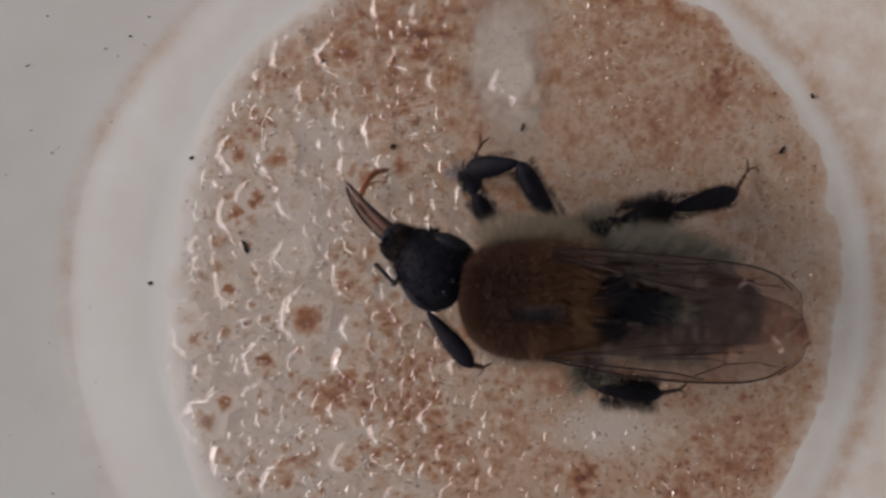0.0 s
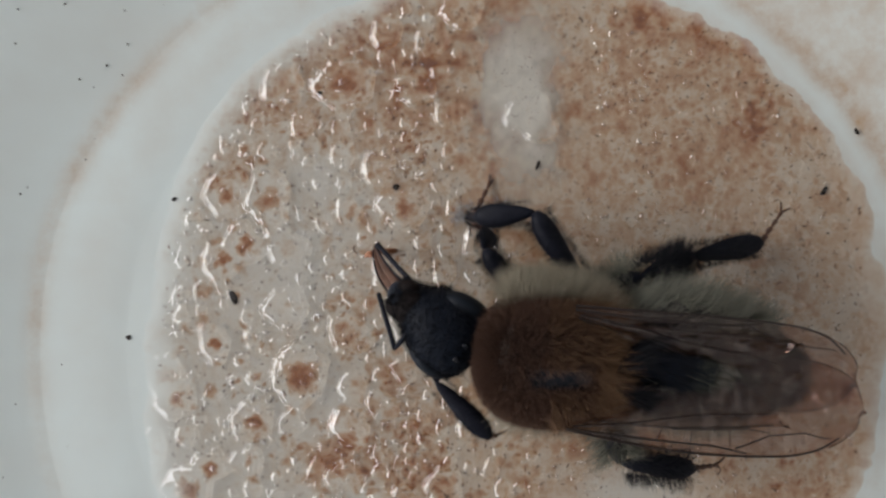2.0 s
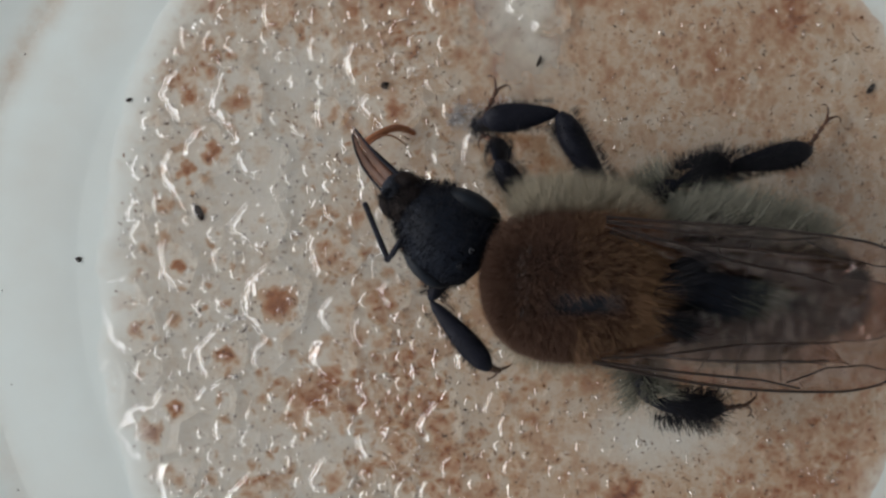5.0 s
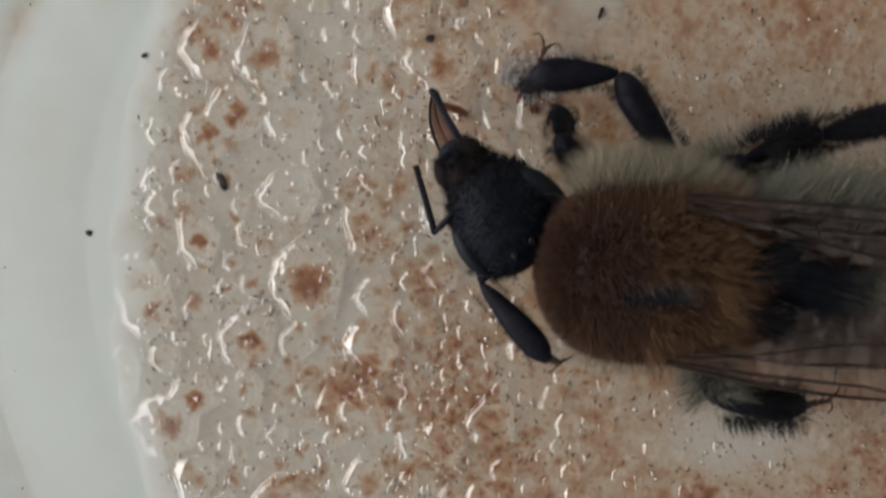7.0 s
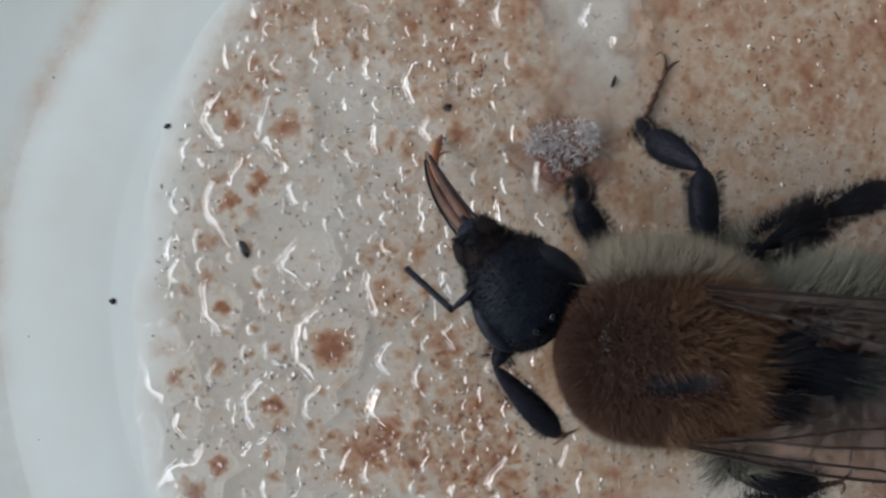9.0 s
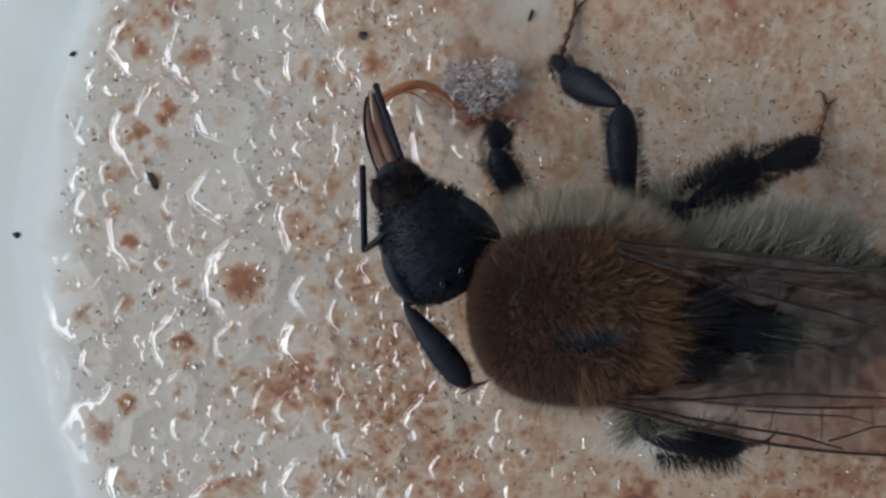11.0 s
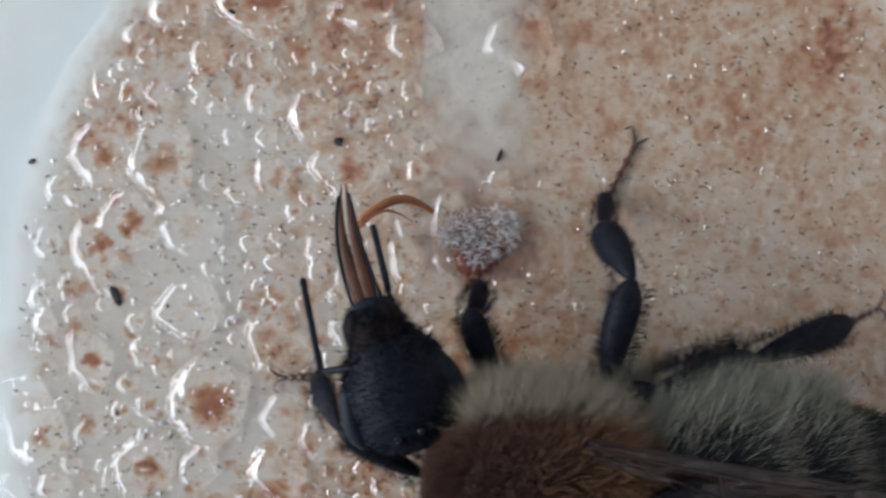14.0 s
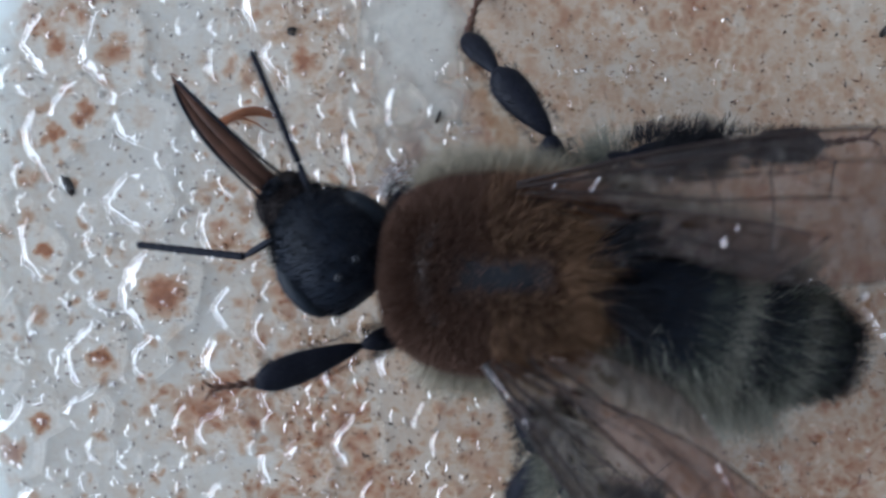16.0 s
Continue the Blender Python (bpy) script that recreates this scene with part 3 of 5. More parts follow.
def scrap(name, half_x, half_y, seed, stain_level, milk_level, rise, strength):
    """A thin scrap of floating scum about its own middle, ragged and fading at the rim."""
    n = 90
    x, y = np.meshgrid(np.linspace(-1.5, 1.5, n) * half_x, np.linspace(-1.5, 1.5, n) * half_y, indexing="ij")
    wx, wy = (fractal(x, y, 0.7, seed, 4) - 0.5) * 2.8, (fractal(x, y, 0.7, seed + 9, 4) - 0.5) * 2.8
    d = np.hypot((x + wx) / half_x, (y + wy) / half_y)
    cover = np.clip((1.25 - d) / 0.9, 0, 1)
    cover = strength * cover * cover * (3 - 2 * cover)
    stain = np.clip(stain_level * (0.4 + 1.2 * fractal(x, y, 1.8, seed + 20, 4)), 0, 1)
    inside = (np.hypot(x / half_x, y / half_y) < 1.48).astype(float)
    return sheet(name, n, x, y, np.full_like(x, rise), inside, SCUM, (("cover", cover), ("stain", stain), ("milk", np.full_like(x, milk_level))))


def crumb_mesh(name, size, material, seed, long=1.0):
    """A small rough flake."""
    rng = random.Random(seed)
    bm = bmesh.new()
    bmesh.ops.create_icosphere(bm, subdivisions=2, radius=1)
    for v in bm.verts:
        k = 1 + rng.uniform(-0.28, 0.22)
        v.co = Vector((v.co.x * size * long * k, v.co.y * size * k, v.co.z * size * 0.45 * k)) * MM
    me = bpy.data.meshes.new(name)
    bm.to_mesh(me)
    bm.free()
    me.materials.append(material)
    me.shade_smooth()
    return me


def flake(verts, faces, px, py, zz, l, wd, h, a):
    """One angular flake: a flat eight-sided splinter."""
    c, s, i = math.cos(a), math.sin(a), len(verts)
    for u, v, k in ((l, 0, 0), (0, wd, 0), (-l, 0, 0), (0, -wd, 0), (0.1 * l, 0, h), (0, 0, -0.02)):
        verts.append(((px + u * c - v * s) * MM, (py + u * s + v * c) * MM, (zz + k) * MM))
    faces += [(i, i + 1, i + 4), (i + 1, i + 2, i + 4), (i + 2, i + 3, i + 4), (i + 3, i, i + 4), (i + 1, i, i + 5), (i + 2, i + 1, i + 5), (i + 3, i + 2, i + 5), (i, i + 3, i + 5)]


def debris(height, water):
    for i, (px, py, s, lg, turn) in enumerate(((-6.98, 0.07, 0.11, 2.3, 118), (11.85, 3.42, 0.08, 2.0, 55), (-1.75, 3.57, 0.11, 1.1, 20), (-10.35, -1.23, 0.08, 1.1, 0), (-8.9, 3.2, 0.06, 1.5, 30), (-4.2, 6.6, 0.07, 1.3, 60), (12.9, 5.3, 0.06, 1.8, 120))):
        ob = new("dark_speck", crumb_mesh("dark_speck", s, CRUMB, 30 + i, lg))
        zz = height(px, py) if math.hypot(px - CX, py - CY) < 12 else 0.06
        ob.matrix_world = pose(px * MM, py * MM, (zz + 0.02) * MM, 0, 0, turn)
        tagged(ob, "tiny black dirt speck stuck in the sugar film", "speck", "dirt specks")
    rng = random.Random(12)
    # small droplets standing on the film, many over a dark crumb
    verts, faces, held = [], [], []
    while len(held) < 1900:
        px, py = rng.uniform(-10.6, 13), rng.uniform(-13, 9.5)
        if film_reach(px, py) < 1.2 or 0.4 < px < 4.6 and py > 3.2 or rng.random() > (1.0 if px < -0.5 else 0.25):
            continue
        rad = 0.035 + 0.085 * rng.random() ** 2
        squash, zz, i = rng.uniform(0.75, 1.0), water(px, py) - 0.006, len(verts)
        top = rad * rng.uniform(0.42, 0.7)
        turn = rng.uniform(0, 3.14)
        ct, st = math.cos(turn), math.sin(turn)
        for f in (1.0, 0.78, 0.42):
            for k in range(10):
                w = 2 * math.pi * k / 10
                u, v = rad * f * math.cos(w), rad * f * squash * math.sin(w)
                verts.append(((px + u * ct - v * st) * MM, (py + u * st + v * ct) * MM, (zz + top * (1 - f * f)) * MM))
        verts.append((px * MM, py * MM, (zz + top) * MM))
        for k in range(10):
            q = (k + 1) % 10
            faces += [(i + k, i + q, i + q + 10, i + k + 10), (i + k + 10, i + q + 10, i + q + 20, i + k + 20), (i + k + 20, i + q + 20, i + 30)]
        held.append((px, py, rad))
    tagged(new("droplets", mesh_from("droplets", verts, faces, WATER)), "tiny clear droplets standing on the sugar film", "droplets", kind="stuff")
    verts, faces = [], []
    for px, py, rad in held:
        if rng.random() < 0.5:
            flake(verts, faces, px + rng.uniform(0.2, 0.9) * rad, py + rng.gauss(0, 0.3) * rad, height(px, py) + 0.01, rng.uniform(0.018, 0.045), rng.uniform(0.014, 0.032), 0.025, rng.uniform(0, 6.28))
    count = 0
    while count < 4200:
        px, py = rng.uniform(-10.5, 13), rng.uniform(-13, 9.5)
        if film_reach(px, py) < 0.9 or rng.random() > (0.22 if px < -2 else 1.0):
            continue
        long = rng.choice((0.018, 0.024, 0.03, 0.05, 0.075)) * rng.uniform(0.7, 1.4)
        flake(verts, faces, px, py, height(px, py) + 0.006, long, rng.uniform(0.012, 0.028), 0.025, rng.uniform(0, 6.28))
        count += 1
    tagged(new("crumbs", mesh_from("crumbs", verts, faces, RUSTCRUMB, False)), "fine dark brown crumbs strewn over the sugar film", "crumbs", kind="stuff")
    verts, faces = [], []
    for _ in range(70):
        w, r = rng.uniform(1.7, 4.4), rng.uniform(13.3, 18.5)
        s = rng.uniform(0.015, 0.05)
        flake(verts, faces, CX + r * math.cos(w), CY + r * math.sin(w), flange_height(r) + 0.01, s, s * rng.uniform(0.5, 1.0), s, w)
    tagged(new("flange_dust", mesh_from("flange_dust", verts, faces, CRUMB, False)), "dark dust grains on the white lid flange", "dust", kind="stuff")


def sugar_crystals():
    """A clump of white needles sitting in dark red syrup."""
    rng = random.Random(5)
    root = tagged(new("sugar_crystal_clump"), "white needle sugar crystals in dark red syrup", "sugar crystals")
    syrup, faces = [(0, -0.5 * MM, 0.05 * MM)], []
    for i, (f, h) in enumerate(((0.3, 0.06), (0.5, 0.045), (0.62, -0.03))):
        for k in range(40):
            w = 2 * math.pi * k / 40
            r = f * (0.95 + 0.14 * math.sin(2 * w + 0.5) + 0.06 * math.sin(5 * w + 1) + 0.05 * math.sin(11 * w))
            syrup.append((r * math.cos(w) * MM, (r * 0.8 * math.sin(w) - 0.5) * MM, (h - 0.02) * MM))
    for k in range(40):
        faces.append((0, 1 + k, 1 + (k + 1) % 40))
        for i in range(2):
            a, b = 1 + i * 40 + k, 1 + i * 40 + (k + 1) % 40
            faces.append((a, a + 40, b + 40, b))
    part("syrup", mesh_from("syrup", syrup, faces, SYRUP), root, "glossy dark red syrup puddle")
    halo = scrap("stained_scum", 1.5, 1.2, 300, 0.95, 0.2, 0.004, 0.95)
    halo.parent = root
    halo.matrix_basis = pose(-0.15 * MM, 0.3 * MM, 0)
    tagged(halo, "soft rusty stain round the crystals")
    roots = []
    for _ in range(1150):
        a, r = rng.uniform(0, 6.28), 0.80 * math.sqrt(rng.random())
        lump = rng.choice(((-0.38, 0.22, 0.55), (0.28, 0.12, 0.75), (-0.05, -0.28, 0.5), (0.62, 0.3, 0.35), (-0.72, 0.05, 0.3)))
        r = r * lump[2]
        c = Vector((lump[0] + r * math.cos(a), lump[1] + r * math.sin(a), 0.05 + 0.2 * (0.8 - r)))
        roots.append((c, Vector((math.cos(a) * r + rng.gauss(0, 0.6), math.sin(a) * r + rng.gauss(0, 0.6), rng.uniform(0.1, 0.9))), rng.uniform(0.10, 0.28), (0, 0, 0)))
    part("crystal_needle", strands("crystal_needle", roots, CRYSTAL, 9, 0.012), root, "white needle crystals", kind="stuff")
    for _ in range(9):
        ob = part("syrup_drop", crumb_mesh("syrup_drop", rng.uniform(0.07, 0.15), SYRUP, rng.randint(0, 999)), root, "dark red syrup drop")
        a = rng.uniform(3.4, 6.0)
        ob.matrix_basis = pose(0.55 * math.cos(a) * MM, (0.75 * math.sin(a)) * MM, 0.12 * MM)
    return root


# ---- the bee: x ahead, y to its left, z up, origin in the middle of the thorax ----
def leg_set(bee, name, label, lengths, thick, coat, seed):
    """A leg: thigh, and on it shin, foot joints and claw, each along its own x axis."""
    rng = random.Random(seed)
    names = ["shin", "foot", "toe"] if len(lengths) == 4 else ["shin", "toe"]
    thigh = part(name, pod(name, lengths[0], thick[0] * 0.65, thick[0], LEG, bend=0.05), bee, label)
    parts = [thigh]
    for i, nm in enumerate(names, 1):
        last = i == len(names)
        if last:
            me = toe_mesh(lengths[i], thick[i])
        else:
            me = pod(nm, lengths[i] * 1.05, thick[i] * 0.62, thick[i] * 1.04, LEG, flat=0.62, bulge=0.5)
        ob = part(nm, me, thigh, "brown jointed foot with curved claws" if last else "")
        parts.append(ob)
    for ob, l, th, (mat_, n, hair) in zip(parts, lengths, thick, coat):
        if n:
            me = strands("leg_hair", limb_roots(rng, n, l, th, hair, 0.35), mat_, seed + 1, 0.0062 if seed > 140 else 0.004)
            if ob is thigh:
                part("leg_hair", me, thigh, kind="stuff")
            else:
                join_meshes(ob, me)
    return parts


def join_meshes(ob, me):
    """Adds a mesh to an object's own, with its material."""
    bm = bmesh.new()
    bm.from_mesh(ob.data)
    k = len(ob.data.materials)
    before = len(bm.faces)
    bm.from_mesh(me)
    bm.faces.ensure_lookup_table()
    for f in bm.faces[before:]:
        f.material_index = k
    bm.to_mesh(ob.data)
    bm.free()
    ob.data.materials.append(me.materials[0])


def toe_mesh(length, thick):
    """Four small foot joints and a pair of hooked claws."""
    verts, faces = [], []

    def add(vf):
        i = len(verts)
        verts.extend(vf[0])
        faces.extend([tuple(k + i for k in f) for f in vf[1]])

    x, step = 0.0, length * 0.2
    for k in range(4):
        r = thick * (0.9 - 0.1 * k)
        add(rings([(x, 0, 0, r * 0.45, r * 0.45), (x + step * 0.5, 0, 0, r * 0.75, r * 0.7), (x + step * 0.9, 0, 0, r, r * 0.85), (x + step * 1.02, 0, 0, r * 0.5, r * 0.5)], 8))
        x += step
    for s in (-1, 1):
        pts = [(x, 0.02 * s), (x + length * 0.11, 0.10 * s), (x + length * 0.19, 0.20 * s), (x + length * 0.20, 0.31 * s), (x + length * 0.13, 0.39 * s)]
        add(rings([(px, py, -0.02, 0.048 * (1 - 0.17 * i), 0.048 * (1 - 0.17 * i)) for i, (px, py) in enumerate(pts)], 6))
    return mesh_from("toe", verts, faces, FOOT)


def wing_outline(u, hind):
    """Leading and trailing edge of a wing at u of its length, in lengths."""
    if hind:
        return 0.02 * math.sin(math.pi * u), -0.34 * math.sin(math.pi * min(1.0, 0.08 + 0.94 * u)) ** 0.8 * (0.55 + 0.45 * u)
    lead = 0.045 * math.sin(math.pi * 0.9 * u)
    trail = -0.03 - 0.275 * math.sin(math.pi * min(1.0, 0.02 + 0.66 * u)) ** 1.3
    if u > 0.74:
        k = (u - 0.74) / 0.26
        mid, half = (lead + trail) / 2 - 0.03 * k * k, (lead - trail) / 2 * max(0.0004, 1 - k ** 3) ** (1 / 2.4)
        lead, trail = mid + half, mid - half
    return lead, trail


def wing_mesh(name, length, side, hind):
    """A thin, slightly pleated membrane along x, its leading edge outward."""
    n, m, verts, faces = 44, 16, [], []
    rng = random.Random(3 + hind)
    for layer in (0, 1):
        for i in range(n + 1):
            u = i / n
            a, b = wing_outline(u, hind)
            for j in range(m + 1):
                v = j / m
                y = a + (b - a) * v
                zz = 0.016 * math.sin(v * 13 + 2 * u) * (0.4 + u) * math.sin(math.pi * v) + 0.02 * math.sin(5 * u + 3 * v) - 0.05 * v * v * u
                verts.append((length * u * MM, length * y * side * MM, (length * zz - 0.012 * layer) * MM))
    row, half = m + 1, (n + 1) * (m + 1)
    for i in range(n):
        for j in range(m):
            p = i * row + j
            q = (p, p + row, p + row + 1, p + 1)
            faces += [q, tuple(k + half for k in reversed(q))]
        for j in (0, m):
            p = i * row + j
            faces.append((p, p + half, p + row + half, p + row))
    return mesh_from(name, verts, faces, WING)


def wing_surface(u, v, length, side, hind):
    a, b = wing_outline(u, hind)
    zz = 0.016 * math.sin(v * 13 + 2 * u) * (0.4 + u) * math.sin(math.pi * v) + 0.02 * math.sin(5 * u + 3 * v) - 0.05 * v * v * u
    return Vector((length * u, length * (a + (b - a) * v) * side, length * zz + 0.005))


FORE_VEINS = [([(0.0, 0.0), (0.25, 0.0), (0.5, 0.0), (0.75, 0.0), (0.86, 0.02), (0.93, 0.08)], 0.045), ([(0.0, 0.2), (0.25, 0.14), (0.5, 0.10), (0.62, 0.03)], 0.042), ([(0.58, 0.08), (0.7, 0.2), (0.82, 0.22), (0.9, 0.12)], 0.026), ([(0.02, 0.5), (0.2, 0.42), (0.4, 0.45), (0.6, 0.42), (0.72, 0.44)], 0.032), ([(0.02, 0.8), (0.2, 0.78), (0.42, 0.82), (0.6, 0.9)], 0.026), ([(0.3, 0.13), (0.36, 0.44)], 0.026), ([(0.42, 0.11), (0.44, 0.45), (0.46, 0.83)], 0.026), ([(0.56, 0.1), (0.56, 0.42), (0.55, 0.86)], 0.026), ([(0.7, 0.2), (0.68, 0.43)], 0.024), ([(0.36, 0.28), (0.5, 0.26), (0.62, 0.26), (0.7, 0.22)], 0.024), ([(0.02, 1.0), (0.2, 1.0), (0.4, 1.0), (0.6, 1.0)], 0.034), ([(0.6, 1.0), (0.75, 1.0), (0.88, 1.0), (0.96, 1.0), (0.995, 0.7)], 0.017), ([(0.9, 0.0), (0.95, 0.0), (0.985, 0.0), (0.998, 0.5)], 0.017), ([(0.05, 0.35), (0.25, 0.55), (0.42, 0.66)], 0.022), ([(0.05, 0.6), (0.22, 0.9), (0.33, 0.98)], 0.024)]
HIND_VEINS = [([(0.0, 0.05), (0.4, 0.03), (0.8, 0.03), (0.92, 0.1)], 0.032), ([(0.0, 0.4), (0.35, 0.35), (0.6, 0.4), (0.8, 0.45)], 0.024), ([(0.35, 0.04), (0.4, 0.36)], 0.022)]


def wing(bee, name, label, length, side, hind):
    ob = part(name, wing_mesh(name, length, side, hind), bee, label)
    for path, r in (HIND_VEINS if hind else FORE_VEINS):
        dense = []
        for (u0, v0), (u1, v1) in zip(path, path[1:]):
            dense += [(u0 + (u1 - u0) * k / 5, v0 + (v1 - v0) * k / 5) for k in range(5)]
        dense.append(path[-1])
        pts = [wing_surface(u, v, length, side, hind) for u, v in dense]
        verts, faces = [], []
        for i, p in enumerate(pts):
            d = (pts[min(i + 1, len(pts) - 1)] - pts[max(i - 1, 0)]).normalized()
            s = d.cross(Vector((0, 0, 1))).normalized()
            up = s.cross(d)
            w = 0.8 * r * (0.55 if len(path) < 4 else 1.15 - 0.5 * i / len(pts))
            verts += [(p + (s * math.cos(k * 1.0472) + up * math.sin(k * 1.0472)) * w) * MM for k in range(6)]
        for i in range(len(pts) - 1):
            for k in range(6):
                a, b = i * 6 + k, i * 6 + (k + 1) % 6
                faces.append((a, b, b + 6, a + 6))
        part("vein", mesh_from("vein", verts, faces, VEIN), ob)
    return ob


def head_parts(bee):
    rng = random.Random(21)
    sect = [(-1.36, 0, 0.05, 0.25, 0.2), (-1.30, 0, 0.06, 0.62, 0.45), (-1.1, 0, 0.05, 0.95, 0.72), (-0.75, 0, 0.03, 1.14, 0.92), (-0.3, 0, 0.0, 1.20, 1.0), (0.15, 0, -0.02, 1.13, 0.97), (0.5, 0, -0.06, 0.98, 0.90), (0.8, 0, -0.12, 0.74, 0.78), (1.05, 0, -0.2, 0.58, 0.66), (1.35, 0, -0.28, 0.48, 0.54), (1.62, 0, -0.34, 0.38, 0.42), (1.78, 0, -0.38, 0.26, 0.26), (1.84, 0, -0.4, 0.12, 0.1)]
    head = part("head", tube("head", sect, SHELL, 28), bee, "black bristly head")
    for s in (1, -1):
        eye = []
        for k in range(9):
            a = math.pi * k / 8
            eye.append((-0.78 * math.cos(a), 0, 0, 0.34 * math.sin(a) + 0.01, 0.62 * math.sin(a) + 0.01))
        ob = part("compound_eye", tube("compound_eye", eye, EYE, 20), head, "dark glossy compound eye")
        ob.matrix_basis = pose(-0.25 * MM, 0.92 * s * MM, 0.02 * MM, -18 * s, 8, -10 * s)
        jaw = part("mandible", pod("mandible", 0.75, 0.16, 0.10, LEG, bend=-0.1 * s), head, "short dark mandible")
        jaw.matrix_basis = pose(1.2 * MM, 0.42 * s * MM, -0.4 * MM, 0, 10, -35 * s)
    plate = [(0.62 * math.cos(math.pi * (1 - k / 10)), 0, 0, 0.52 * math.sin(math.pi * k / 10) + 0.01, 0.34 * math.sin(math.pi * k / 10) + 0.01) for k in range(11)]
    ob = part("face_plate", tube("face_plate", plate, FACE, 18), head, "domed dark brown face plate")
    ob.matrix_basis = pose(0.98 * MM, 0, 0.12 * MM, 0, 24, 0)
    for s in (1, -1):
        cheek = [(0.36 * math.cos(math.pi * (1 - k / 8)), 0, 0, 0.26 * math.sin(math.pi * k / 8) + 0.01, 0.24 * math.sin(math.pi * k / 8) + 0.01) for k in range(9)]
        ob = part("jaw_base", tube("jaw_base", cheek, FACE, 14), head, "rounded brown jaw base")
        ob.matrix_basis = pose(1.36 * MM, 0.36 * s * MM, -0.12 * MM, 0, 15, -20 * s)
    for k, (x, y) in enumerate(((-0.62, 0.0), (-0.8, 0.24), (-0.8, -0.24))):
        ob = part("ocellus", crumb_mesh("ocellus", 0.09, BALD, 70), head)
        ob.matrix_basis = pose(x * MM, y * MM, 0.92 * MM)
    xs = [q[0] for q in sect]
    roots = []
    for _ in range(12000):
        x, w = rng.uniform(-1.28, 1.7), rng.uniform(0, 2 * math.pi)
        k = max(1, next((i for i, v in enumerate(xs) if v > x), len(xs) - 1))
        f = (x - xs[k - 1]) / (xs[k] - xs[k - 1])
        zc, a, b = (sect[k - 1][i] + (sect[k][i] - sect[k - 1][i]) * f for i in (2, 3, 4))
        if abs(math.cos(w)) > 0.8 and abs(x + 0.25) < 0.6 and rng.random() < 0.85:
            continue
        roots.append((Vector((x, a * 0.98 * math.cos(w), zc + b * 0.98 * math.sin(w))), Vector((0.35 + rng.gauss(0, 0.45), math.cos(w) + rng.gauss(0, 0.45), math.sin(w) + rng.gauss(0, 0.45))), rng.uniform(0.09, 0.27), (0, 0, 0)))
    part("head_bristles", strands("head_bristles", roots, DARK_FUR, 5, 0.006), head, "short black bristles", kind="stuff")
    # feelers
    feelers = []
    for s in (1, -1):
        scape = part("feeler_base", pod("feeler_base", 1.05, 0.085, 0.095, LEG, bulge=0.3), head, "thin black feeler")
        sect, x = [], 0.0
        for k in range(11):
            w = 2.4 / 11
            sect += [(x, 0, 0, 0.071, 0.071), (x + w * 0.25, 0, 0, 0.079, 0.079), (x + w * 0.8, 0, 0, 0.081, 0.081)]
            x += w
        sect.append((x + 0.03, 0, 0, 0.02, 0.02))
        whip = part("feeler_whip", tube("feeler_whip", sect, LEG, 10), head, "thin black jointed feeler")
        feelers.append((scape, whip))
    # mouth sheaths, palps, tongue
    sheaths = []
    for s in (1, -1):
        sec = []
        for k in range(15):
            u = k / 14
            w = 0.36 * (1 - u) ** 0.7 * (0.62 + 0.75 * u * (1.2 - u)) + 0.012
            sec.append((3.0 * u, s * (0.08 + 0.05 * math.sin(math.pi * u) * u - 0.10 * u ** 3) - 0.34 * u ** 3, 0.14 * math.sin(math.pi * u) - 0.12 * u * u, w * 0.62, w * 0.34))
        sheaths.append(part("mouth_sheath", tube("mouth_sheath", sec, HORN, 12), head, "brown blade-like mouth sheath with a dark edge"))
        rib = [(3.0 * k / 14, s * (0.08 + 0.24 * (1 - k / 14) ** 0.7 + 0.06 * math.sin(math.pi * k / 14) * k / 14 - 0.10 * (k / 14) ** 3) - 0.34 * (k / 14) ** 3, 0.14 * math.sin(math.pi * k / 14) - 0.12 * (k / 14) ** 2 + 0.03, 0.035, 0.035) for k in range(14)]
        join_meshes(sheaths[-1], tube("sheath_edge", rib, LEG, 8))
    sec = []
    for k in range(17):
        u = k / 16
        w = 0.15 * (1 - 0.55 * u)
        sec.append((2.0 * u, 0.55 * math.sin(math.pi * u * 0.95), 0.02, w, w * 0.6))
    tongue = part("tongue", tube("tongue", sec, TONGUE, 10), head, "curved rusty orange tongue")
    sec = [(1.3 * k / 12, 0.33 * math.sin(math.pi * k / 12), 0.0, 0.05 * (1.1 - k / 14), 0.04 * (1.1 - k / 14)) for k in range(13)]
    palp = part("palp", tube("palp", sec, TONGUE, 8), head, "thin curved brown palp")
    return head, feelers, sheaths, tongue, palp


